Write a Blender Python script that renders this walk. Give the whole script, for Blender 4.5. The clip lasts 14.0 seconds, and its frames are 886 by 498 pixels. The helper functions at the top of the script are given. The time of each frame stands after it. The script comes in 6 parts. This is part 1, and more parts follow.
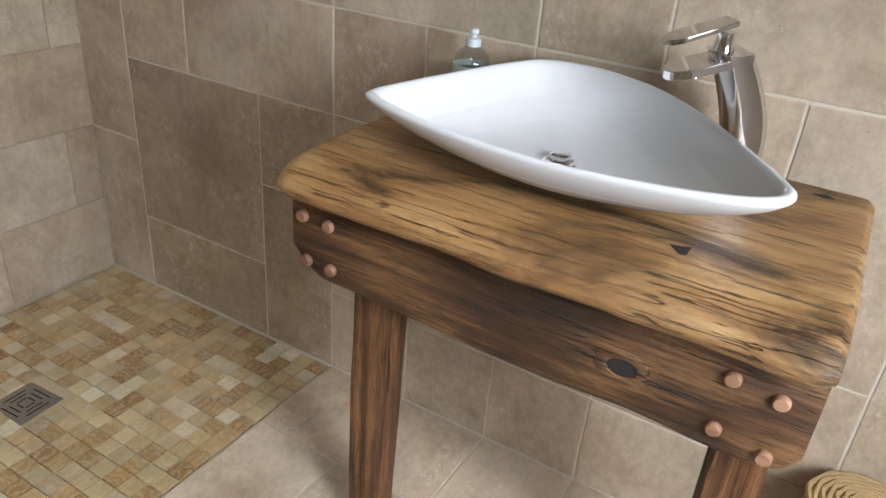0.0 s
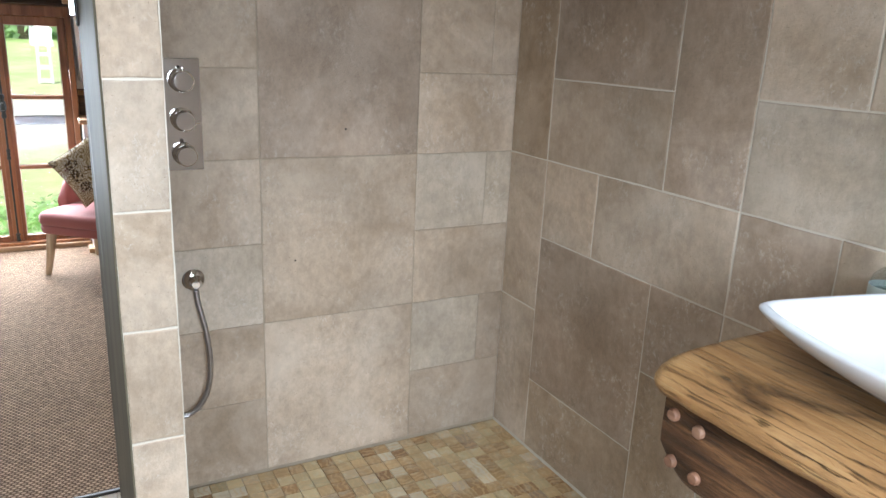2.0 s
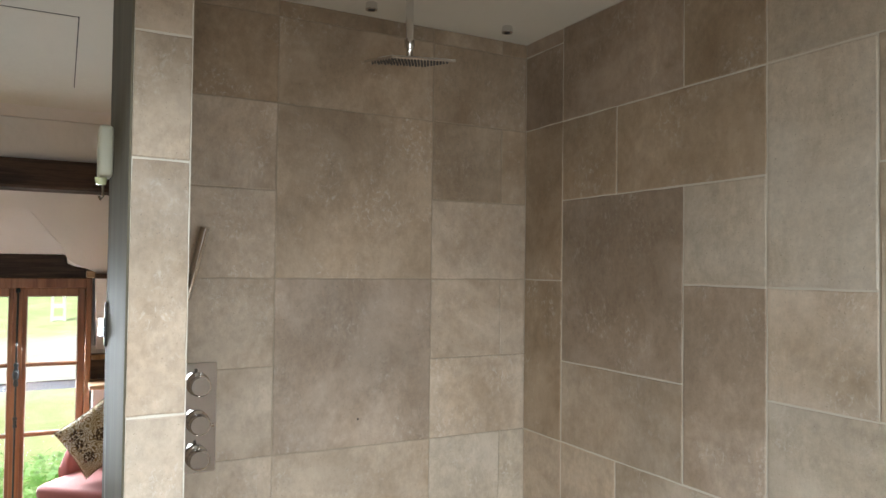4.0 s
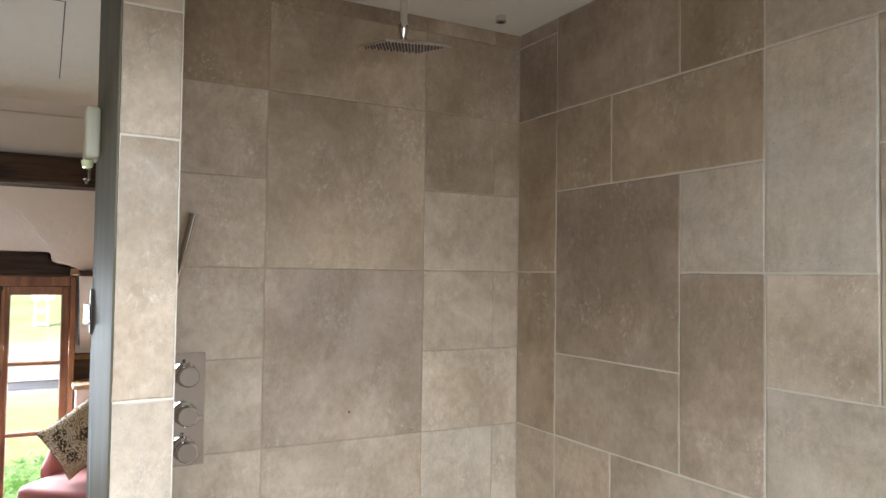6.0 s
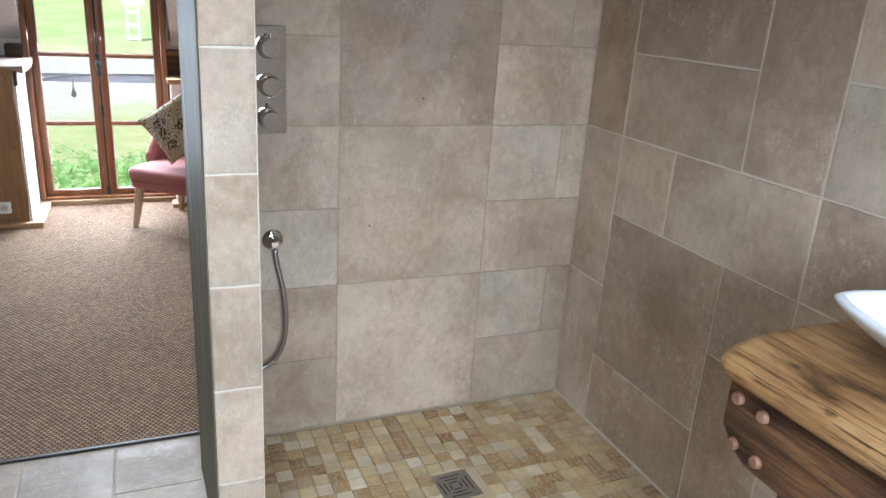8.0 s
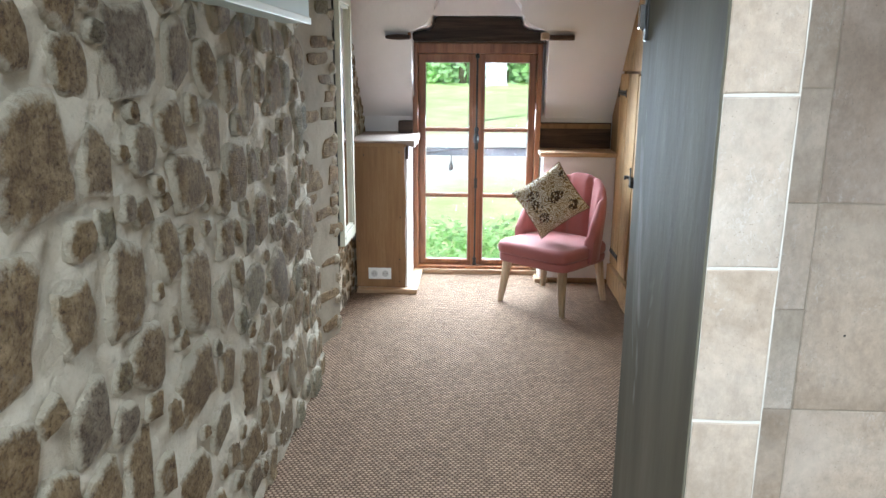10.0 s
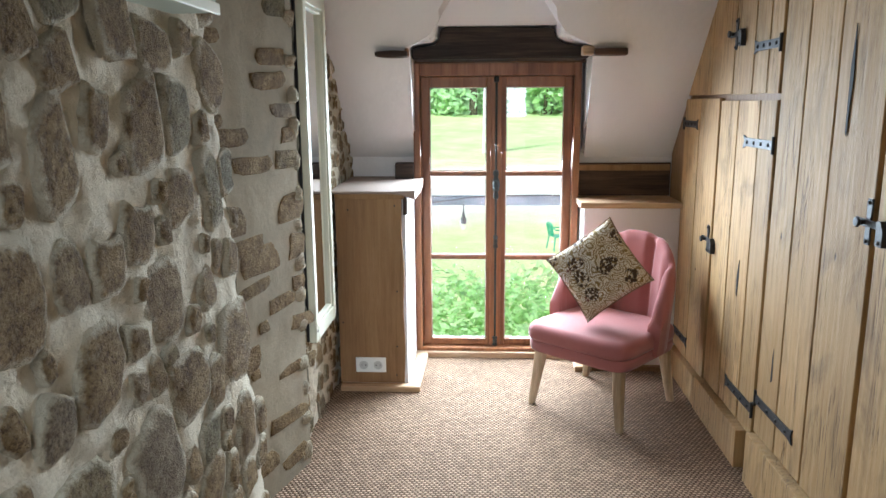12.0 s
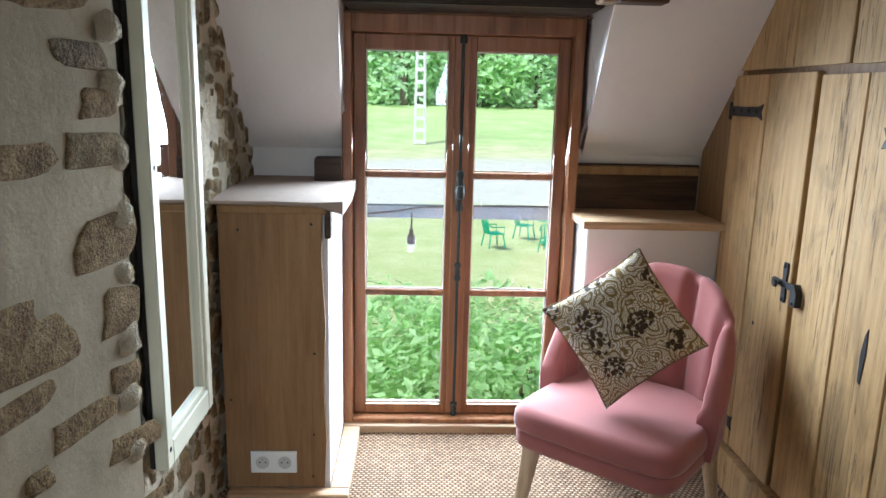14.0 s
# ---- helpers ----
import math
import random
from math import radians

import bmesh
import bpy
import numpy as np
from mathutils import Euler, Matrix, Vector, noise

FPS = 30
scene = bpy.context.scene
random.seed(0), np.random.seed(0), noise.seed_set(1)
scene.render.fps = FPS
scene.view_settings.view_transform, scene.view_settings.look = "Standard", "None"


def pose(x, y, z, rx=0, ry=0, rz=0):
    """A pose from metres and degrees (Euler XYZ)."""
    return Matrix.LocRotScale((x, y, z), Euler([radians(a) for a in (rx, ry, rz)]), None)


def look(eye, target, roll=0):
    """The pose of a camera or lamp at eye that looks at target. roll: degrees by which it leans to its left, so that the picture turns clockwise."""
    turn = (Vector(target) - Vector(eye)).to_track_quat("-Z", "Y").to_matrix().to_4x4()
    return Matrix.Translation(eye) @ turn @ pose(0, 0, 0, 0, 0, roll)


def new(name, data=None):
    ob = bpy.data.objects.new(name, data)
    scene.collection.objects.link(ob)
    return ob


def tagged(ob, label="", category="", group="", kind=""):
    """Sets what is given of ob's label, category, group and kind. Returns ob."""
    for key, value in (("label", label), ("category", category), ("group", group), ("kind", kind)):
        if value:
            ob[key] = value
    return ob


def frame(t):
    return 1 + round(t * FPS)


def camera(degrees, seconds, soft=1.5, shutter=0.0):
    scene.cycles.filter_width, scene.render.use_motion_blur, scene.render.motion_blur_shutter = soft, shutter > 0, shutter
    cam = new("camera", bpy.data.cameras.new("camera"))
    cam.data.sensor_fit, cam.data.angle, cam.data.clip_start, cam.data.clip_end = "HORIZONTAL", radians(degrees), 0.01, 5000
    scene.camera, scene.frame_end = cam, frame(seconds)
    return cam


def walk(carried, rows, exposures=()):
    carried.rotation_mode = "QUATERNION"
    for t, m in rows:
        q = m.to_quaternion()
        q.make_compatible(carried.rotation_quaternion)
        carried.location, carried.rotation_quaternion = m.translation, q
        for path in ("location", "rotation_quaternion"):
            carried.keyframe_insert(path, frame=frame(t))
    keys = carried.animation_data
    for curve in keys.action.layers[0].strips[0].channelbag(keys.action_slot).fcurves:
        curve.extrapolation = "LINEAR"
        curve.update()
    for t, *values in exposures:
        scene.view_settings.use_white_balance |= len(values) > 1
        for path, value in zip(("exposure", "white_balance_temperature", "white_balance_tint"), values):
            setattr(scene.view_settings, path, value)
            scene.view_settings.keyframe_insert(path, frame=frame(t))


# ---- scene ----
cam = camera(62.9, 14.0)
PATH = [
    (0, (2.235, -1.476, 1.441), (1.382, 0.073, 0.506), 5.0),
    (0.5, (2.259, -1.471, 1.456), (1.128, -0.065, 0.593), 3.8),
    (1, (2.269, -1.489, 1.468), (0.878, -0.275, 0.698), 3.3),
    (1.5, (2.264, -1.512, 1.475), (0.689, -0.477, 0.808), 2.8),
    (2, (2.267, -1.504, 1.485), (0.577, -0.585, 0.938), 2.6),
    (2.5, (2.264, -1.5, 1.539), (0.517, -0.62, 1.125), 2.3),
    (3, (2.267, -1.52, 1.594), (0.493, -0.635, 1.329), 1.8),
    (3.5, (2.264, -1.527, 1.661), (0.483, -0.622, 1.551), 1.3),
    (4, (2.259, -1.533, 1.701), (0.49, -0.603, 1.753), 0.7),
    (4.2, (2.26, -1.529, 1.716), (0.494, -0.597, 1.826), 0.4),
    (6.3, (2.219, -1.535, 1.645), (0.475, -0.556, 1.691), 1.0),
    (6.5, (2.227, -1.509, 1.655), (0.471, -0.555, 1.592), 1.5),
    (7, (2.246, -1.537, 1.624), (0.509, -0.596, 1.308), 2.6),
    (7.5, (2.295, -1.518, 1.546), (0.561, -0.659, 1.041), 3.3),
    (8, (2.293, -1.531, 1.504), (0.552, -0.786, 0.862), 3.7),
    (8.5, (2.193, -1.604, 1.48), (0.376, -1.084, 0.824), 2.8),
    (9, (2.081, -1.735, 1.483), (0.186, -1.49, 0.893), 1.9),
    (9.2, (2.049, -1.786, 1.472), (0.138, -1.636, 0.901), 1.7),
    (11.3, (1.048, -1.790, 1.39), (-0.9, -1.984, 0.979), -0.5),
    (11.5, (0.910, -1.786, 1.39), (-1.041, -1.961, 0.99), -0.5),
    (12, (0.627, -1.834, 1.397), (-1.33, -1.953, 1.002), -0.4),
    (12.5, (0.327, -1.907, 1.425), (-1.633, -1.97, 1.033), 0.1),
    (12.8, (0.15, -1.912, 1.406), (-1.809, -1.917, 1.001), 0.6),
    (13, (0.002, -1.845, 1.399), (-1.958, -1.847, 1.001), 0.5),
    (13.5, (-0.244, -1.858, 1.374), (-2.2, -1.821, 0.958), 1.0),
    (14, (-0.555, -1.951, 1.321), (-2.51, -1.872, 0.904), 1.4),
]
EXPOSURES = [(0, 0.1, 6250, 10), (1, 0.3, 6100, 8), (2, 0.5, 5750, 8), (3.5, 0.5, 5950, 7), (4.2, 0.5, 6100, 6), (6.3, 0.7, 5900, 8), (7, 0.7, 5750, 8), (8, 0.35, 5550, 8), (9, 0.5, 5350, 6), (11.3, 0.65, 5450, 4), (12.5, 0.5, 5450, 4), (14, 0.27, 5350, 3)]
walk(cam, [(t, look(eye, target, roll)) for t, eye, target, roll in PATH], EXPOSURES)

# ---- world, sun, daylight ----
world = bpy.data.worlds.new("world")
scene.world = world
world.use_nodes = True
wn = world.node_tree
sky = wn.nodes.new("ShaderNodeTexSky")
sky.sky_type, sky.sun_disc = "NISHITA", False
sky.sun_elevation, sky.sun_rotation = radians(47), radians(129)
sky.air_density, sky.dust_density, sky.ozone_density = 1.0, 3.0, 1.0
wn.nodes["Background"].inputs["Strength"].default_value = 0.15
wn.links.new(sky.outputs["Color"], wn.nodes["Background"].inputs["Color"])
sun_lamp = new("sun", bpy.data.lights.new("sun", "SUN"))
sun_lamp.data.energy, sun_lamp.data.angle, sun_lamp.data.color = 5.0, radians(8), (1.0, 0.96, 0.9)
sun_lamp.matrix_world = look((10, -8, 14), (0, 0, 0))


def daylight(name, eye, target, w, h, watts, spread=180, tint=(0.93, 0.97, 1.0)):
    """An area lamp in an opening, standing in for the sky's light, which only comes from above the horizon."""
    lamp = new(name, bpy.data.lights.new(name, "AREA"))
    lamp.data.shape, lamp.data.size, lamp.data.size_y = "RECTANGLE", w, h
    lamp.data.energy, lamp.data.color, lamp.data.spread = watts, tint, radians(spread)
    lamp.matrix_world = look(eye, target)
    return lamp


daylight("window_daylight", (-3.43, -1.78, 0.85), (-2.4, -1.78, 0.35), 0.8, 1.45, 74, 132)
daylight("bath_window_daylight", (3.42, -1.34, 1.52), (2.0, -0.62, 0.35), 0.7, 0.82, 33, 118)
# Added fill lamp for the hall; no window is known up there.
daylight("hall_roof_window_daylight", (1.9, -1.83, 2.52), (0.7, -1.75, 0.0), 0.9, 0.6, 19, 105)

# ---- small mesh helpers ----
def mesh_from(bm, name, smooth=False):
    me = bpy.data.meshes.new(name)
    bmesh.ops.recalc_face_normals(bm, faces=bm.faces)
    bm.to_mesh(me)
    bm.free()
    if smooth:
        me.polygons.foreach_set("use_smooth", [True] * len(me.polygons))
    return me


def part(name, bm, material, parent=None, label="", smooth=False, angle=40):
    """One mesh object; under a thing when parent is given."""
    me = mesh_from(bm, name, smooth)
    if smooth:
        me.set_sharp_from_angle(angle=radians(angle))
    if material:
        me.materials.append(material)
    ob = new(name, me)
    if parent:
        ob.parent = parent
    return tagged(ob, label)


def thing(name, x, y, z, label, category, group="", rz=0):
    ob = new(name)
    ob.empty_display_size = 0.1
    ob.matrix_world = pose(x, y, z, 0, 0, rz)
    return tagged(ob, label, category, group)


def box(bm, x0, x1, y0, y1, z0, z1, bevel=0.0, seg=1):
    """A box between bounds, bevelled."""
    vs = [bm.verts.new((x, y, z)) for x in (x0, x1) for y in (y0, y1) for z in (z0, z1)]
    faces = [bm.faces.new([vs[i] for i in f]) for f in ((0, 1, 3, 2), (4, 6, 7, 5), (0, 4, 5, 1), (2, 3, 7, 6), (0, 2, 6, 4), (1, 5, 7, 3))]
    if bevel:
        edges = list({e for f in faces for e in f.edges})
        bmesh.ops.bevel(bm, geom=edges, offset=bevel, segments=seg, affect="EDGES", profile=0.6)
    return bm


def boxed(*a, **k):
    return box(bmesh.new(), *a, **k)


def prism(bm, outline, axis, a, b):
    """An outline of (u, v) pushed from a to b along axis ('x': u=y, v=z; 'y': u=x, v=z; 'z': u=x, v=y)."""
    def at(u, v, w):
        return {"x": (w, u, v), "y": (u, w, v), "z": (u, v, w)}[axis]
    lo = [bm.verts.new(at(u, v, a)) for u, v in outline]
    hi = [bm.verts.new(at(u, v, b)) for u, v in outline]
    n = len(outline)
    bm.faces.new(lo)
    bm.faces.new(hi[::-1])
    for i in range(n):
        bm.faces.new((lo[i], lo[(i + 1) % n], hi[(i + 1) % n], hi[i]))
    return bm


def lathe(bm, profile, seg=24, m=None):
    """Turn (r, z) pairs about z."""
    rings = []
    for r, z in profile:
        if r < 1e-5:
            rings.append([bm.verts.new((0, 0, z))])
        else:
            rings.append([bm.verts.new((r * math.cos(2 * math.pi * i / seg), r * math.sin(2 * math.pi * i / seg), z)) for i in range(seg)])
    made = [v for ring in rings for v in ring]
    for a, b in zip(rings, rings[1:]):
        for i in range(seg):
            q = [a[i % len(a)], a[(i + 1) % len(a)], b[(i + 1) % len(b)], b[i % len(b)]]
            q = [v for k, v in enumerate(q) if v not in q[:k]]
            if len(q) > 2:
                bm.faces.new(q)
    for ring in (rings[0], rings[-1]):
        if len(ring) > 1 and tuple(profile[0]) != tuple(profile[-1]):
            bm.faces.new(ring)
    if m is not None:
        bmesh.ops.transform(bm, matrix=m, verts=made)
    return bm


def tube(bm, pts, r, seg=10):
    """A round bar along points; r is a number or one radius a point."""
    pts = [Vector(p) for p in pts]
    rings, up = [], Vector((0.13, 0.21, 1)).normalized()
    for i, p in enumerate(pts):
        d = (pts[min(i + 1, len(pts) - 1)] - pts[max(i - 1, 0)]).normalized()
        a = d.cross(up)
        if a.length < 0.05:
            a = d.cross(Vector((1, 0, 0)))
        a.normalize()
        b = d.cross(a)
        rr = r[i] if isinstance(r, (list, tuple)) else r
        rings.append([bm.verts.new(p + rr * (a * math.cos(2 * math.pi * k / seg) + b * math.sin(2 * math.pi * k / seg))) for k in range(seg)])
    for u, v in zip(rings, rings[1:]):
        for k in range(seg):
            bm.faces.new((u[k], u[(k + 1) % seg], v[(k + 1) % seg], v[k]))
    bm.faces.new(rings[0][::-1])
    bm.faces.new(rings[-1])
    return bm


def grid_faces(bm, rows, closed=False):
    """Faces between rows of vertices of equal length."""
    for a, b in zip(rows, rows[1:]):
        n = len(a)
        for i in range(n if closed else n - 1):
            bm.faces.new((a[i], a[(i + 1) % n], b[(i + 1) % n], b[i]))


# ---- materials ----
class Mat:
    """A node material built line by line."""

    def __init__(self, name, rough=0.6, metal=0.0, spec=0.5):
        self.m = bpy.data.materials.new(name)
        self.m.use_nodes = True
        self.t = self.m.node_tree
        self.p = self.t.nodes["Principled BSDF"]
        self.p.inputs["Roughness"].default_value = rough
        self.p.inputs["Metallic"].default_value = metal
        self.p.inputs["Specular IOR Level"].default_value = spec
        self.co = self.t.nodes.new("ShaderNodeTexCoord").outputs["Object"]

    def n(self, kind, **ins):
        node = self.t.nodes.new("ShaderNode" + kind)
        for k, v in ins.items():
            self.put(node.inputs[k.replace("_", " ")], v)
        return node

    def put(self, socket, v):
        if isinstance(v, bpy.types.NodeSocket):
            self.t.links.new(v, socket)
        else:
            socket.default_value = v

    def world(self):
        return self.n("NewGeometry").outputs["Position"]

    def mapped(self, sx=1, sy=1, sz=1, src=None, shift=None, rot=(0, 0, 0)):
        m = self.n("Mapping", Vector=src or self.co)
        m.inputs["Scale"].default_value = (sx, sy, sz)
        m.inputs["Rotation"].default_value = rot
        if shift is not None:
            self.put(m.inputs["Location"], shift)
        return m.outputs["Vector"]

    def noise(self, scale, detail=4.0, src=None, rough=0.55, dist=0.0):
        return self.n("TexNoise", Vector=src or self.co, Scale=scale, Detail=detail, Roughness=rough, Distortion=dist).outputs["Fac"]

    def wave(self, scale, src=None, dist=2.0, detail=2.0, dscale=1.0):
        w = self.n("TexWave", Vector=src or self.co, Scale=scale, Distortion=dist, Detail=detail)
        w.inputs["Detail Scale"].default_value = dscale
        return w.outputs["Fac"]

    def ramp(self, fac, *stops):
        r = self.n("ValToRGB", Fac=fac)
        el = r.color_ramp.elements
        while len(el) < len(stops):
            el.new(0.5)
        for e, (pos, c) in zip(el, stops):
            e.position, e.color = pos, ((*c, 1) if len(c) == 3 else c) if isinstance(c, tuple) else (c, c, c, 1)
        return r.outputs["Color"]

    def mix(self, fac, a, b, mode="MIX"):
        x = self.t.nodes.new("ShaderNodeMix")
        x.data_type, x.blend_type = "RGBA", mode
        for s, v in zip((x.inputs[0], x.inputs[6], x.inputs[7]), (fac, a, b)):
            self.put(s, (*v, 1) if isinstance(v, tuple) and len(v) == 3 else v)
        return x.outputs[2]

    def math(self, op, a, b=0.0, c=0.0):
        x = self.t.nodes.new("ShaderNodeMath")
        x.operation = op
        for s, v in zip(x.inputs, (a, b, c)):
            self.put(s, v)
        return x.outputs[0]

    def rnd(self):
        return self.n("ObjectInfo").outputs["Random"]

    def island(self):
        return self.n("NewGeometry").outputs["Random Per Island"]

    def color(self, v):
        self.put(self.p.inputs["Base Color"], (*v, 1) if isinstance(v, tuple) else v)
        return self

    def rough(self, v):
        self.put(self.p.inputs["Roughness"], v)
        return self

    def bump(self, height, strength=0.3, distance=0.01):
        b = self.n("Bump", Height=height)
        b.inputs["Strength"].default_value = strength
        b.inputs["Distance"].default_value = distance
        self.t.links.new(b.outputs["Normal"], self.p.inputs["Normal"])
        return self


def offset_by_random(m, amount=37.0):
    """Object coordinates pushed by the object's random number, so that alike pieces differ."""
    v = m.n("CombineXYZ", X=m.math("MULTIPLY", m.rnd(), amount), Y=m.math("MULTIPLY", m.rnd(), amount * 0.7), Z=m.math("MULTIPLY", m.rnd(), amount * 0.3)).outputs[0]
    a = m.t.nodes.new("ShaderNodeVectorMath")
    m.t.links.new(m.co, a.inputs[0])
    m.t.links.new(v, a.inputs[1])
    return a.outputs[0]


def mat_tile(name, low, mid, high):
    """Matt stoneware: clouds of tone, rubbed pale patches, fine scratches and pits."""
    m = Mat(name, 0.6, 0, 0.35)
    co = offset_by_random(m)
    big = m.noise(3.2, 6, co, 0.65, 0.5)
    fine = m.noise(38, 8, m.mapped(1, 1, 0.7, src=co), 0.8)
    grain = m.noise(150, 4, co, 0.7)
    base = m.ramp(big, (0.3, low), (0.5, mid), (0.7, high))
    base = m.mix(1.0, base, m.ramp(fine, (0.38, 0.86), (0.62, 1.12)), "MULTIPLY")
    worn = m.ramp(m.noise(5.0, 5, co, 0.65), (0.48, 0.0), (0.62, 1.0))
    flecks = m.math("MULTIPLY", m.ramp(m.noise(70, 7, m.mapped(1, 1, 0.7, src=co), 0.8, 0.6), (0.52, 0.0), (0.62, 0.6)), worn)
    base = m.mix(flecks, base, (0.62, 0.57, 0.50))
    pale = m.ramp(m.noise(2.4, 5, co, 0.65, 0.6), (0.5, 0.0), (0.66, 0.5))
    base = m.mix(pale, base, tuple(v * 1.12 for v in high))
    pits = m.ramp(m.noise(210, 2, co), (0.26, 0.8), (0.31, 0.0))
    base = m.mix(m.math("MULTIPLY", pits, 0.7), base, tuple(v * 0.35 for v in low))
    rim = m.ramp(m.noise(2.1, 3, co), (0.35, 0.82), (0.65, 1.12))
    shade = m.ramp(m.rnd(), (0.0, (0.88, 0.87, 0.86)), (0.4, (0.97, 0.96, 0.94)), (0.75, (1.02, 1.02, 1.02)), (1.0, (1.09, 1.10, 1.11)))
    base = m.mix(1.0, base, rim, "MULTIPLY")
    m.color(m.mix(1.0, base, shade, "MULTIPLY"))
    m.rough(m.ramp(m.noise(9, 5, co, 0.65), (0.3, 0.36), (0.7, 0.66)))
    return m.bump(m.math("ADD", m.math("ADD", fine, m.math("MULTIPLY", grain, 0.3)), m.math("MULTIPLY", big, 2.5)), 0.5, 0.005).m


def mat_plain(name, c, rough=0.6, metal=0.0, var=0.08, scale=6.0, bump=0.1, spec=0.5):
    m = Mat(name, rough, metal, spec)
    f = m.noise(scale, 5)
    m.color(m.mix(f, tuple(v * (1 - var) for v in c), tuple(min(1, v * (1 + var)) for v in c)))
    if bump:
        m.bump(m.noise(scale * 8, 4), bump, 0.003)
    return m.m



def mat_wood(name, dark, mid, light, axis="z", grain=1.0, rough=0.5, bump=0.25, ring=1.0, stain=0.0, shared=True, checks=0.0, fibre=0.3, soft=0.12, pits=0.0):
    """Wood with its grain along an axis of the object: long streaks, rings, knots and stains."""
    m = Mat(name, rough)
    co = offset_by_random(m, 9.0) if shared else m.co
    k = {"x": (0.06, 1, 1), "y": (1, 0.06, 1), "z": (1, 1, 0.06)}[axis]
    long_co = m.mapped(*k, src=co)
    warp = m.noise(3.0, 3, m.mapped(*[0.5 if v < 1 else 1.0 for v in k], src=co), 0.5)
    streak = m.noise(55 * grain, 5, long_co, 0.62, 0.6)
    fine = m.noise(210 * grain, 5, m.mapped(*[v * 1.6 if v < 1 else 1.0 for v in k], src=co), 0.72)
    rings = m.wave(9 * ring, long_co, 7.0, 3.0, 1.6)
    f = m.math("ADD", m.math("MULTIPLY", streak, 0.42), m.math("ADD", m.math("MULTIPLY", rings, 0.12), m.math("MULTIPLY", warp, 0.5)))
    base = m.ramp(f, (0.5 - soft, dark), (0.5, mid), (0.5 + soft, light))
    base = m.mix(m.ramp(fine, (0.35, fibre), (0.5, 0.0)), base, dark)
    if stain:
        spots = m.noise(5.5, 5, m.mapped(*[0.45 if v < 1 else 1.0 for v in k], src=co), 0.65, 0.8)
        base = m.mix(m.ramp(spots, (0.5, 0.0), (0.66, stain)), base, tuple(v * 0.22 for v in dark))
    height = m.math("ADD", streak, m.math("MULTIPLY", fine, 0.6))
    if checks:
        thin = {"x": (0.035, 1, 1), "y": (1, 0.035, 1), "z": (1, 1, 0.035)}[axis]
        line = m.math("ABSOLUTE", m.math("SUBTRACT", m.noise(34 * grain, 3, m.mapped(*thin, src=co), 0.6, 0.3), 0.5))
        cm = m.math("MULTIPLY", m.ramp(line, (0.006, 1.0), (0.02, 0.0)), m.ramp(m.noise(6, 4, m.mapped(*[0.4 if v < 1 else 1.0 for v in k], src=co), 0.6), (0.42, 0.0), (0.58, checks)))
        base = m.mix(cm, base, tuple(v * 0.22 for v in dark))
        height = m.math("SUBTRACT", height, m.math("MULTIPLY", cm, 1.5))
    if pits:
        hole = m.n("TexVoronoi", Vector=m.mapped(*[0.4 if v < 1 else 1.0 for v in k], src=co), Scale=9.0)
        chosen = m.n("SeparateColor", Color=hole.outputs["Color"]).outputs["Red"]
        pm = m.math("MULTIPLY", m.ramp(hole.outputs["Distance"], (0.03, 1.0), (0.06, 0.0)), m.ramp(chosen, (0.55, 0.0), (0.6, pits)))
        base = m.mix(pm, base, tuple(v * 0.12 for v in dark))
        height = m.math("SUBTRACT", height, pm)
    tone = m.ramp(m.rnd(), (0.0, 0.82), (1.0, 1.14))
    m.color(m.mix(1.0, base, tone, "MULTIPLY") if shared else base)
    m.rough(m.ramp(streak, (0.3, rough + 0.12), (0.7, rough - 0.06)))
    return m.bump(height, bump, 0.003).m


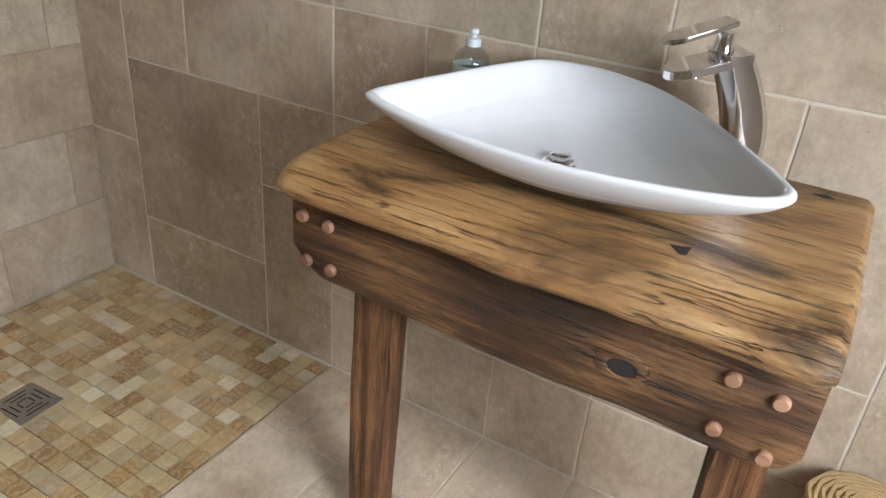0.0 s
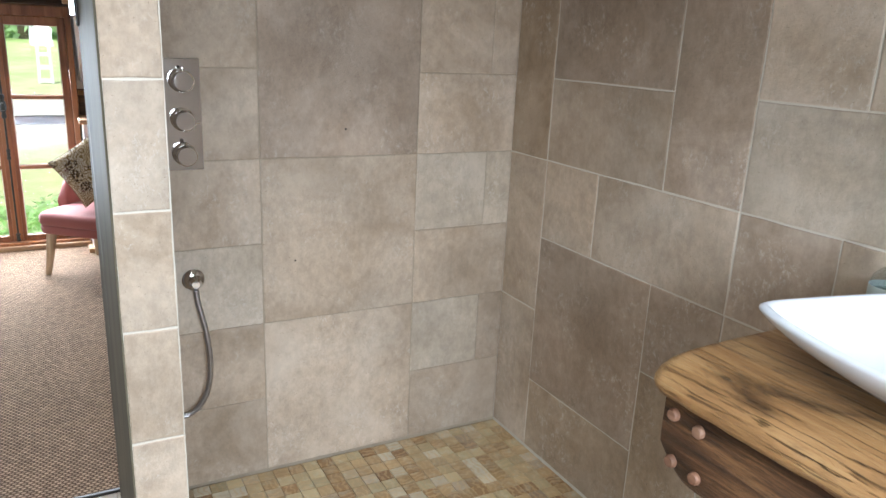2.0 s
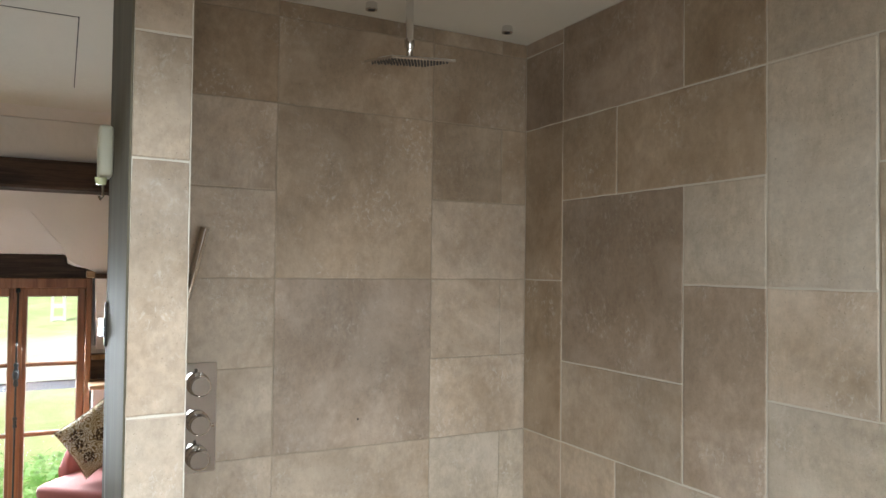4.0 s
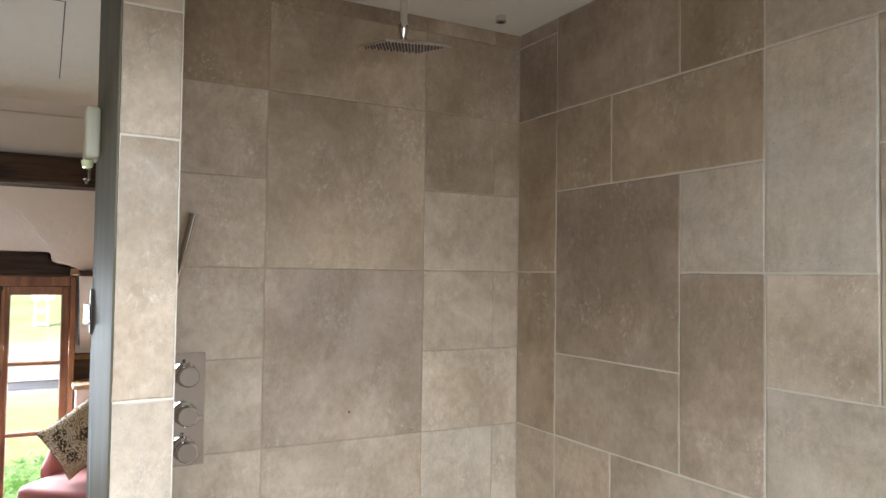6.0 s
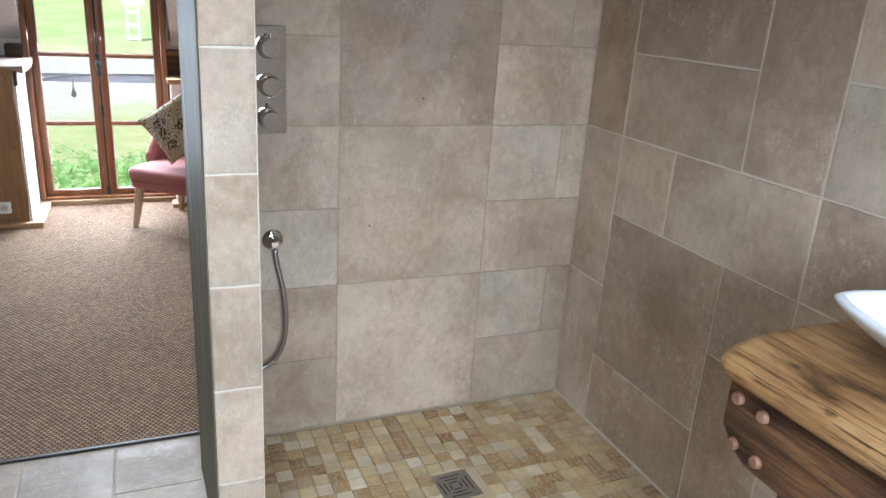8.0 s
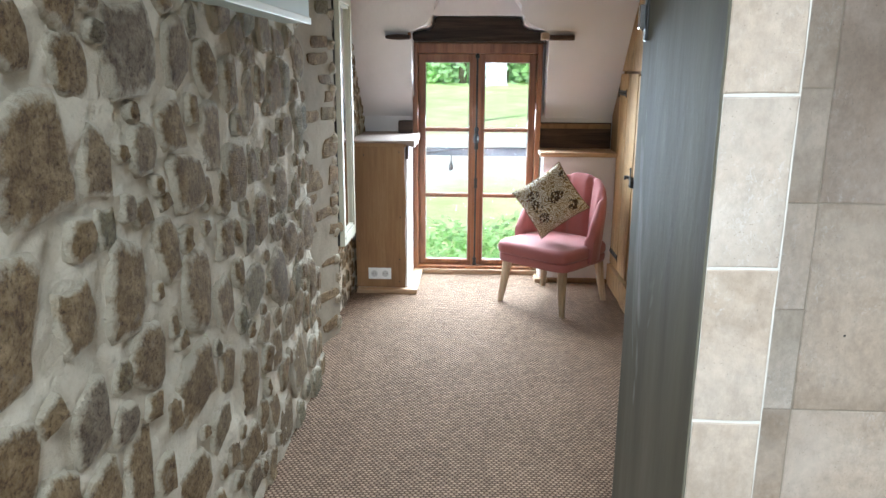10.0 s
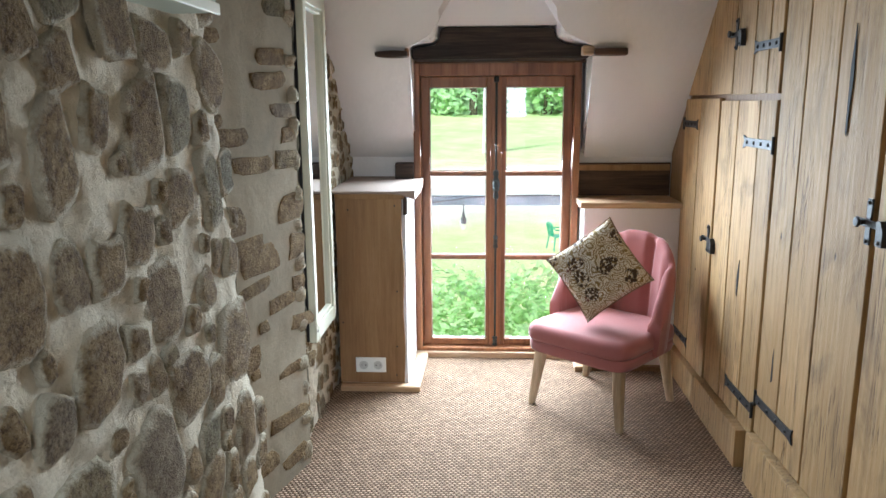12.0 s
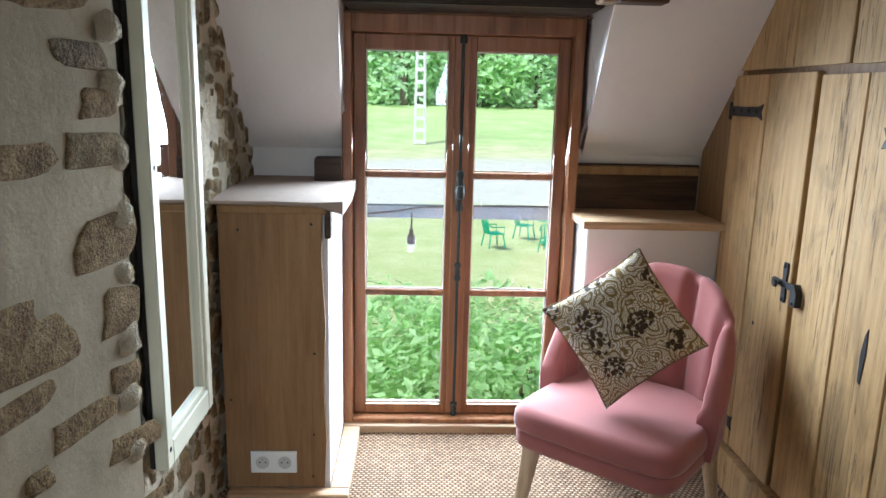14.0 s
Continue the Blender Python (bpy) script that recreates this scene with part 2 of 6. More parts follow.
def mat_stone():
    m = Mat("granite_rubble", 0.95, 0, 0.15)
    wp = m.n("CombineXYZ", X=m.math("MULTIPLY", m.rnd(), 9.0), Y=m.rnd(), Z=m.math("MULTIPLY", m.rnd(), 5.0)).outputs[0]
    ad = m.t.nodes.new("ShaderNodeVectorMath")
    m.t.links.new(m.world(), ad.inputs[0])
    m.t.links.new(wp, ad.inputs[1])
    co = ad.outputs[0]
    big = m.noise(20, 6, co, 0.7)
    grit = m.noise(85, 6, co, 0.8)
    speck = m.n("TexVoronoi", Vector=co, Scale=160.0).outputs["Distance"]
    warm = m.ramp(big, (0.3, (0.095, 0.058, 0.024)), (0.5, (0.20, 0.132, 0.060)), (0.7, (0.33, 0.235, 0.12)))
    grey = m.ramp(big, (0.3, (0.095, 0.08, 0.064)), (0.55, (0.18, 0.16, 0.13)), (0.75, (0.30, 0.275, 0.23)))
    base = m.mix(m.ramp(m.rnd(), (0.84, 0.0), (1.0, 0.5)), warm, grey)
    green = m.ramp(m.math("FRACT", m.math("MULTIPLY", m.rnd(), 7.3)), (0.9, 0.0), (0.94, 0.4))
    base = m.mix(green, base, (0.13, 0.15, 0.10))
    base = m.mix(m.ramp(grit, (0.52, 0.0), (0.70, 0.5)), base, (0.34, 0.26, 0.16))
    base = m.mix(m.ramp(grit, (0.36, 0.85), (0.5, 0.0)), base, (0.05, 0.026, 0.016))
    dust = m.ramp(m.noise(14, 5, co, 0.7), (0.6, 0.0), (0.76, 0.3))
    base = m.mix(dust, base, (0.4, 0.36, 0.29))
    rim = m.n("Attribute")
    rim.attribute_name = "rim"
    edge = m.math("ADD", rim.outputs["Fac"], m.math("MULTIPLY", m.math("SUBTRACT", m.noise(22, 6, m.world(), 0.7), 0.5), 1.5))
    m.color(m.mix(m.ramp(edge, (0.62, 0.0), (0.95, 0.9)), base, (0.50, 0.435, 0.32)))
    return m.bump(m.math("ADD", grit, m.math("ADD", m.math("MULTIPLY", speck, 0.4), big)), 0.9, 0.012).m


def mat_mortar(name, c, rough_bump):
    m = Mat(name, 0.95, 0, 0.2)
    w = m.world()
    a, b = m.noise(4, 5, w, 0.6), m.noise(60, 6, w, 0.7)
    base = m.ramp(a, (0.3, tuple(v * 0.78 for v in c)), (0.55, c), (0.8, tuple(min(1, v * 1.15) for v in c)))
    m.color(m.mix(m.ramp(b, (0.3, 0.35), (0.5, 0.0)), base, tuple(v * 0.55 for v in c)))
    return m.bump(m.math("ADD", b, m.noise(18, 4, w)), rough_bump, 0.012).m


def mat_sisal():
    m = Mat("woven_sisal", 0.95, 0, 0.15)
    w = m.world()
    co = m.mapped(1, 1, 0, src=w)
    sx = m.n("SeparateXYZ", Vector=co)
    row = m.math("MULTIPLY", sx.outputs["X"], 1 / 0.0135)
    ri = m.math("FLOOR", row)
    yy = m.math("ADD", m.math("MULTIPLY", sx.outputs["Y"], 1 / 0.019), m.math("MULTIPLY", ri, 0.5))
    kn = m.math("MULTIPLY", m.math("SINE", m.math("MULTIPLY", m.math("FRACT", row), math.pi)), m.math("ABSOLUTE", m.math("SINE", m.math("MULTIPLY", yy, math.pi))))
    thread = m.noise(420, 2, co)
    h = m.math("ADD", kn, m.math("MULTIPLY", thread, 0.35))
    cell = m.n("TexWhiteNoise", Vector=m.n("CombineXYZ", X=ri, Y=m.math("FLOOR", yy)).outputs[0]).outputs["Value"]
    base = m.ramp(h, (0.1, (0.05, 0.028, 0.015)), (0.5, (0.19, 0.12, 0.075)), (1.0, (0.43, 0.30, 0.20)))
    tint = m.ramp(m.math("ADD", m.math("MULTIPLY", cell, 0.5), m.math("MULTIPLY", m.noise(2.2, 4, co), 0.5)), (0.25, 0.78), (0.75, 1.22))
    m.color(m.mix(1.0, base, tint, "MULTIPLY"))
    return m.bump(h, 0.9, 0.006).m


def mat_mosaic():
    m = Mat("onyx_mosaic", 0.33)
    co = offset_by_random(m, 31)
    r = m.rnd()
    base = m.ramp(r, (0.0, (0.22, 0.12, 0.045)), (0.16, (0.40, 0.27, 0.13)), (0.34, (0.36, 0.29, 0.16)), (0.5, (0.46, 0.36, 0.20)), (0.64, (0.20, 0.10, 0.035)), (0.78, (0.56, 0.50, 0.37)), (0.92, (0.30, 0.19, 0.08)))
    vein = m.wave(14, co, 9.0, 3.0, 2.0)
    base = m.mix(m.ramp(vein, (0.55, 0.0), (0.9, 0.5)), base, (0.48, 0.33, 0.17))
    base = m.mix(m.ramp(m.noise(30, 5, co, 0.7), (0.5, 0.0), (0.75, 0.45)), base, (0.5, 0.5, 0.4))
    tone = m.ramp(m.noise(9, 3, co), (0.3, 0.8), (0.7, 1.15))
    m.color(m.mix(1.0, base, tone, "MULTIPLY"))
    return m.bump(m.noise(40, 4, co), 0.15, 0.002).m


def mat_pattern():
    """A woven scroll and flower pattern."""
    m = Mat("scroll_fabric", 0.92, 0, 0.2)
    co = m.mapped(1, 0.0, 1, src=m.co)
    warp = m.n("TexNoise", Vector=co, Scale=9.0, Detail=2.0)
    bent = m.t.nodes.new("ShaderNodeVectorMath")
    bent.operation = "MULTIPLY_ADD"
    m.t.links.new(warp.outputs["Color"], bent.inputs[0])
    bent.inputs[1].default_value = (0.05, 0.0, 0.05)
    m.t.links.new(co, bent.inputs[2])
    b = bent.outputs[0]
    vo = m.n("TexVoronoi", Vector=b, Scale=24.0)
    rings = m.math("ABSOLUTE", m.math("SINE", m.math("MULTIPLY", vo.outputs["Distance"], 26.0)))
    lines = m.ramp(rings, (0.4, 1.0), (0.62, 0.0))
    scroll = m.math("ABSOLUTE", m.math("SINE", m.math("MULTIPLY", m.noise(12, 1, b), 46.0)))
    lines2 = m.ramp(scroll, (0.38, 1.0), (0.58, 0.0))
    fl = m.n("TexVoronoi", Vector=b, Scale=12.0)
    fl.inputs["Randomness"].default_value = 0.75
    sep = m.n("SeparateColor", Color=fl.outputs["Color"])
    petal = m.n("TexVoronoi", Vector=b, Scale=75.0).outputs["Distance"]
    flower = m.math("MULTIPLY", m.ramp(fl.outputs["Distance"], (0.40, 1.0), (0.46, 0.0)), m.ramp(petal, (0.5, 1.0), (0.62, 0.0)))
    flower = m.math("MULTIPLY", flower, m.ramp(sep.outputs["Red"], (0.3, 0.0), (0.35, 1.0)))
    fcol = m.ramp(sep.outputs["Green"], (0.35, (0.05, 0.03, 0.022)), (0.45, (0.18, 0.035, 0.035)), (0.75, (0.12, 0.025, 0.02)))
    ground = m.mix(m.ramp(m.noise(9, 3, co), (0.4, 0.0), (0.6, 1.0)), (0.66, 0.58, 0.44), (0.74, 0.72, 0.66))
    base = m.mix(lines, ground, (0.30, 0.19, 0.08))
    base = m.mix(lines2, base, (0.22, 0.15, 0.06))
    base = m.mix(flower, base, fcol)
    weave = m.noise(500, 1, m.co)
    m.color(m.mix(m.math("MULTIPLY", weave, 0.25), base, (0.1, 0.08, 0.05)))
    return m.bump(weave, 0.3, 0.001).m


def mat_lawn():
    m = Mat("lawn_and_drive", 0.95, 0, 0.1)
    w = m.world()
    x = m.n("SeparateXYZ", Vector=w).outputs["X"]
    wob = m.math("MULTIPLY", m.math("SUBTRACT", m.noise(0.08, 3, w), 0.5), 14.0)
    far = m.math("MULTIPLY", m.math("ADD", x, wob), -0.01)
    lawn = m.ramp(m.noise(0.9, 6, w, 0.7), (0.3, (0.34, 0.38, 0.15)), (0.7, (0.46, 0.48, 0.24)))
    gravel = m.ramp(m.noise(1.5, 6, w, 0.75), (0.3, (0.44, 0.42, 0.34)), (0.7, (0.55, 0.53, 0.46)))
    rough_grass = m.ramp(m.noise(0.35, 6, w, 0.7), (0.35, (0.32, 0.43, 0.16)), (0.55, (0.42, 0.50, 0.22)), (0.75, (0.53, 0.52, 0.32)))
    c = m.mix(m.ramp(far, (0.26, 0.0), (0.29, 1.0)), lawn, gravel)
    straw = m.ramp(m.noise(0.6, 6, w, 0.7), (0.35, (0.36, 0.42, 0.18)), (0.6, (0.54, 0.50, 0.30)))
    c = m.mix(m.ramp(far, (0.46, 0.0), (0.50, 1.0)), c, straw)
    c = m.mix(m.ramp(far, (0.54, 0.0), (0.60, 1.0)), c, rough_grass)
    m.color(c)
    return m.bump(m.noise(8, 5, w), 0.5, 0.05).m


def mat_leaf(name, a, b):
    m = Mat(name, 0.6, 0, 0.3)
    m.color(m.ramp(m.island(), (0.0, a), (0.6, b), (1.0, tuple(v * 1.35 for v in b))))
    m.p.inputs["Subsurface Weight"].default_value = 0.0
    tr = m.n("BsdfTranslucent")
    tr.inputs["Color"].default_value = (b[0] * 1.3, b[1] * 1.3, b[2], 1)
    mx = m.n("MixShader")
    mx.inputs[0].default_value = 0.62
    m.t.links.new(m.p.outputs[0], mx.inputs[1])
    m.t.links.new(tr.outputs[0], mx.inputs[2])
    m.t.links.new(mx.outputs[0], m.t.nodes["Material Output"].inputs["Surface"])
    return m.m


def mat_glass(name, rough=0.0, gloss_part=None, tint=(1, 1, 1)):
    m = Mat(name)
    out = m.t.nodes["Material Output"]
    clear = m.n("BsdfTransparent")
    clear.inputs["Color"].default_value = (*tint, 1)
    gloss = m.n("BsdfGlossy")
    gloss.inputs["Roughness"].default_value = rough
    fr = m.n("Fresnel")
    fr.inputs["IOR"].default_value = 1.45
    mx = m.n("MixShader")
    if gloss_part is None:
        m.t.links.new(fr.outputs[0], mx.inputs[0])
    else:
        mx.inputs[0].default_value = gloss_part
    m.t.links.new(clear.outputs[0], mx.inputs[1])
    m.t.links.new(gloss.outputs[0], mx.inputs[2])
    m.t.links.new(mx.outputs[0], out.inputs["Surface"])
    return m.m


def mat_velvet():
    m = Mat("dusty_pink_velvet", 0.85, 0, 0.2)
    f, g = m.noise(5, 4), m.noise(300, 2)
    m.color(m.mix(f, (0.30, 0.108, 0.102), (0.37, 0.14, 0.13)))
    m.p.inputs["Sheen Weight"].default_value = 0.35
    m.p.inputs["Sheen Roughness"].default_value = 0.4
    return m.bump(m.math("ADD", g, m.math("MULTIPLY", f, 0.6)), 0.2, 0.002).m


def mat_plaster(name, c):
    m = Mat(name, 0.92, 0, 0.2)
    w = m.world()
    a, b = m.noise(1.6, 5, w, 0.6), m.noise(11, 5, w, 0.6)
    m.color(m.mix(m.ramp(a, (0.3, 0.0), (0.75, 1.0)), tuple(v * 0.93 for v in c), c))
    return m.bump(m.math("ADD", m.math("MULTIPLY", a, 3.0), b), 0.35, 0.012).m


def mat_sage():
    m = Mat("sage_paint", 0.65, 0, 0.3)
    w = m.world()
    streak = m.noise(9, 4, m.mapped(1, 1, 0.12, src=w), 0.6)
    base = m.mix(m.ramp(streak, (0.35, 0.0), (0.7, 1.0)), (0.10, 0.087, 0.056), (0.155, 0.136, 0.093))
    scuff = m.ramp(m.noise(2.6, 5, m.mapped(1, 1, 0.35, src=w), 0.6, 1.0), (0.66, 0.0), (0.72, 0.5))
    m.color(m.mix(scuff, base, (0.55, 0.55, 0.5)))
    return m.bump(m.noise(14, 4, m.mapped(1, 1, 0.3, src=w)), 0.35, 0.006).m


TILE = mat_tile("beige_stoneware", (0.36, 0.276, 0.193), (0.445, 0.358, 0.27), (0.53, 0.449, 0.357))
TILETAUPE = mat_tile("taupe_stoneware", (0.285, 0.215, 0.154), (0.36, 0.28, 0.21), (0.455, 0.373, 0.297))
TILEOCHRE = mat_tile("brown_stoneware", (0.29, 0.21, 0.135), (0.36, 0.275, 0.19), (0.44, 0.35, 0.255))
TILEPALE = mat_tile("pale_stoneware", (0.39, 0.325, 0.245), (0.47, 0.40, 0.315), (0.55, 0.485, 0.40))
GROUT = mat_plain("grout", (0.50, 0.45, 0.37), 0.95, var=0.15, scale=20, bump=0.4)
GROUTDARK = mat_plain("dark_grout", (0.34, 0.285, 0.21), 0.95, var=0.3, scale=14, bump=0.5)
GROUTPALE = mat_plain("pale_grout", (0.58, 0.54, 0.46), 0.95, var=0.12, scale=20, bump=0.4)
PLASTER = mat_plaster("white_plaster", (0.78, 0.75, 0.74))
# Brownish ledge plaster, darkened to offset the window lamp striking its top.
LEDGE = mat_plaster("darkened_ledge", (0.36, 0.285, 0.24))
CEILING = mat_plaster("cream_ceiling", (0.74, 0.72, 0.66))
SAGE = mat_sage()
MORTAR = mat_mortar("lime_mortar", (0.58, 0.51, 0.385), 0.9)
# Grey mortar of the reveal, its colour lowered for the shade it stands in.
MORTARGREYSHADED = mat_mortar("shaded_grey_mortar", (0.30, 0.25, 0.175), 0.2)
STONE = mat_stone()
OAKBOARD = mat_wood("old_oak_boards", (0.29, 0.16, 0.062), (0.455, 0.285, 0.118), (0.58, 0.395, 0.19), "z", fibre=0.12, soft=0.34, pits=1.0, rough=0.68, stain=0.45, grain=1.3, checks=0.8, bump=0.5)
OAKPALE = mat_wood("pale_oak", (0.30, 0.18, 0.09), (0.45, 0.29, 0.16), (0.55, 0.38, 0.23), "y", rough=0.55)
OAKFRONT = mat_wood("mid_oak", (0.14, 0.07, 0.026), (0.235, 0.128, 0.05), (0.30, 0.175, 0.076), "z", rough=0.6, grain=1.4, soft=0.24)
OAKDARK = mat_wood("dark_oak", (0.05, 0.025, 0.012), (0.11, 0.06, 0.03), (0.17, 0.095, 0.05), "y", rough=0.6)
DARKWOOD = mat_wood("beam_oak", (0.012, 0.007, 0.005), (0.035, 0.02, 0.013), (0.075, 0.042, 0.026), "y", rough=0.7, bump=0.6)
DARKWOOD2 = mat_wood("split_oak", (0.03, 0.015, 0.009), (0.08, 0.04, 0.022), (0.13, 0.07, 0.04), "y", rough=0.7)
FRAMEWOOD = mat_wood("varnished_frame", (0.15, 0.055, 0.018), (0.24, 0.095, 0.033), (0.31, 0.135, 0.05), "z", rough=0.38, grain=0.7, ring=1.2)
BENCHTOP = mat_wood("bench_top", (0.19, 0.092, 0.032), (0.345, 0.187, 0.07), (0.48, 0.31, 0.14), "x", fibre=0.6, soft=0.2, rough=0.4, bump=1.0, stain=1.0, pits=0.7, shared=False, grain=1.3, ring=1.5, checks=0.9)
BENCHDARK = mat_wood("bench_apron", (0.026, 0.011, 0.0045), (0.085, 0.037, 0.014), (0.21, 0.105, 0.04), "x", fibre=0.9, rough=0.5, bump=1.0, stain=0.8, shared=False, grain=1.4, ring=1.6, checks=1.0)
BENCHLEG = mat_wood("bench_leg", (0.035, 0.014, 0.0055), (0.12, 0.05, 0.018), (0.25, 0.115, 0.045), "z", fibre=0.9, rough=0.45, bump=1.0, stain=0.4, grain=1.3, checks=1.0)
PEG = mat_wood("wooden_peg", (0.13, 0.06, 0.03), (0.24, 0.12, 0.07), (0.32, 0.18, 0.11), "x", rough=0.6)
BEECH = mat_wood("limed_beech", (0.28, 0.19, 0.11), (0.42, 0.31, 0.19), (0.52, 0.40, 0.27), "z", rough=0.5)
WHITE = mat_plain("white_ceramic", (0.68, 0.70, 0.73), 0.14, var=0.01, bump=0)
CHROME = mat_plain("chrome", (0.72, 0.72, 0.73), 0.07, 1.0, var=0.03, bump=0.0)
HOSE = mat_plain("hose_metal", (0.4, 0.4, 0.41), 0.3, 1.0, var=0.2, scale=60, bump=0.3)
STEEL = mat_plain("brushed_steel", (0.38, 0.37, 0.36), 0.36, 1.0, var=0.1, scale=20)
BLACK = mat_plain("black_gap", (0.012, 0.01, 0.009), 0.8, bump=0)
DARKMETAL = mat_plain("dark_metal", (0.06, 0.055, 0.05), 0.45, 0.7)
IRON = mat_plain("bolt_iron", (0.028, 0.034, 0.03), 0.42, 0.4, var=0.2)
IRONBLACK = mat_plain("black_iron", (0.022, 0.022, 0.024), 0.55, 0.0, var=0.2, scale=40, bump=0.3)
BRASS = mat_plain("aged_brass", (0.36, 0.25, 0.16), 0.4, 0.9)
WHITEPLASTIC = mat_plain("white_plastic", (0.82, 0.82, 0.80), 0.35, var=0.01, bump=0)
CREAM = mat_plain("cream_paint", (0.60, 0.58, 0.45), 0.5, var=0.06, scale=12)
PALEGREEN = mat_plain("pale_green_paint", (0.42, 0.46, 0.38), 0.4, var=0.08)
WHITEPAINT = mat_plain("white_paint", (0.8, 0.8, 0.78), 0.7)
WHITEPUTTY = mat_plain("putty", (0.75, 0.74, 0.68), 0.7, bump=0)
LAMPGLASS = mat_plain("lamp_glass", (0.75, 0.78, 0.45), 0.2, bump=0)
SISAL = mat_sisal()
PINK = mat_velvet()
PATTERN = mat_pattern()
SOCKETGREY = mat_plain("socket_insert", (0.55, 0.55, 0.53), 0.4, bump=0)
PIPING = mat_plain("piping", (0.17, 0.115, 0.065), 0.9)
MOSAIC = mat_mosaic()
MOSAICGROUT = mat_plain("mosaic_grout", (0.40, 0.32, 0.20), 0.9, bump=0.3)
MIRROR = mat_plain("mirror_silver", (0.88, 0.89, 0.88), 0.02, 1.0, var=0.0, bump=0)
GLASS = mat_glass("window_glass", 0.0)
CLEAR = mat_glass("clear_plastic", 0.05, 0.12, (0.88, 0.90, 0.90))
SOAPLIQUID = mat_glass("soap_liquid", 0.1, 0.08, (0.82, 0.86, 0.84))
LABEL = mat_plain("label", (0.62, 0.72, 0.70), 0.5, bump=0)
GREYINK = mat_plain("grey_ink", (0.2, 0.25, 0.25), 0.6, bump=0)
PUMP = mat_plain("pump_plastic", (0.62, 0.70, 0.76), 0.3, var=0.01, bump=0)
STRAW = mat_plain("straw", (0.42, 0.29, 0.14), 0.8, var=0.35, scale=40, bump=0.5)
LAWN = mat_lawn()
LEAF = mat_leaf("leaves", (0.30, 0.44, 0.24), (0.46, 0.62, 0.36))
# Far foliage: haze is put in as a paler leaf colour.
LEAFHAZED = mat_leaf("hazed_leaves", (0.42, 0.56, 0.40), (0.56, 0.70, 0.52))
LEAFSHRUB = mat_leaf("shrub_leaves", (0.28, 0.42, 0.18), (0.46, 0.62, 0.32))
BARK = mat_plain("bark", (0.13, 0.10, 0.07), 0.9, var=0.3, scale=10, bump=0.5)
CONCRETE = mat_plain("pole_concrete", (0.55, 0.54, 0.5), 0.9)
GREENPLASTIC = mat_plain("green_plastic", (0.02, 0.28, 0.13), 0.4, bump=0)
RAILGREY = mat_plain("rail_paint", (0.12, 0.14, 0.17), 0.5)

# ---- large structure ----
CEIL, CEIL_BED = 2.545, 2.5
WIN_Y0, WIN_Y1 = -2.223, -1.344


def structure(name, bm, mat, label="", smooth=False):
    return tagged(part(name, bm, mat, smooth=smooth), label, kind="structure")


def rough_grid(origin, u, v, nu, nv, normal, amp, scale, bottom=0.0):
    """A lumpy sheet from origin along u and v, pushed along normal by noise."""
    bm = bmesh.new()
    o, u, v, nrm = map(Vector, (origin, u, v, normal))
    rows = []
    for j in range(nv + 1):
        row = []
        for i in range(nu + 1):
            p = o + u * (i / nu) + v * (j / nv)
            k = noise.fractal(p * scale, 0.6, 2.0, 4) * amp
            row.append(bm.verts.new(p + nrm * k))
        rows.append(row)
    grid_faces(bm, rows)
    return bm


floor_slab = structure("floor", boxed(-3.45, 3.45, -2.8, 0.16, -0.15, -0.016), GROUT)
structure("floor_joints", box(boxed(1.052, 3.45, -2.8, 0.16, -0.016, -0.0035), -0.068, 1.052, -2.8, -1.41, -0.016, -0.0035), GROUT)
structure("floor_joints", boxed(0.655, 1.052, -1.41, -1.297, -0.016, -0.0035), GROUT)
wall_basin = structure("wall_basin", boxed(-0.12, 3.5, 0.0025, 0.16, -0.02, 2.7), GROUTPALE)
wall_shower = structure("wall_shower", boxed(-0.07, -0.0035, -1.3035, 0.003, -0.02, 2.7), GROUTDARK)
partition = structure("wall_partition", prism(bmesh.new(), [(-0.07, -1.304), (-0.07, -1.345), (0.02, -1.385), (0.14, -1.426), (0.2, -1.4235), (0.646, -1.414), (0.646, -1.304)], "z", -0.02, 2.6), SAGE)
structure("partition_joints", boxed(0.6465, 0.6535, -1.4115, -1.2955, 0.0, 2.54), GROUTPALE)
wall_east = bmesh.new()
for b in ((-2.95, -1.70, 0, 2.7), (-0.98, 0.16, 0, 2.7), (-1.70, -0.98, 0, 1.1), (-1.70, -0.98, 1.95, 2.7)):
    box(wall_east, 3.4, 3.55, *b)
structure("wall_east", wall_east, PLASTER)
bm = bmesh.new()
box(bm, -0.12, 3.5, -1.36, 0.16, CEIL, CEIL + 0.1)
structure("ceiling_bath", bm, CEILING)
# Hall ceiling, with an invented opening left for the fill lamp.
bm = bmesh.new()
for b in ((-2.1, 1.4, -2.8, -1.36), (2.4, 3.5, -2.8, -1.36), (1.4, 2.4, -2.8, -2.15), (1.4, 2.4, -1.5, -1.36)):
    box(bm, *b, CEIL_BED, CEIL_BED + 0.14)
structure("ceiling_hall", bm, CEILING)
# Unseen walls above that opening, added to keep the sun from falling in.
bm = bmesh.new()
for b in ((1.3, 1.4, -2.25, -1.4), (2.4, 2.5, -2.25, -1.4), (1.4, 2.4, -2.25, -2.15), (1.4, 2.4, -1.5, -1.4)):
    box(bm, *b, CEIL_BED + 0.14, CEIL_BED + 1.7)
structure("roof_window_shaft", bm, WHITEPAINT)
structure("ceiling_cupboard", boxed(-2.1, -0.12, -1.36, 0.16, CEIL_BED + 0.002, CEIL_BED + 0.14), CEILING)

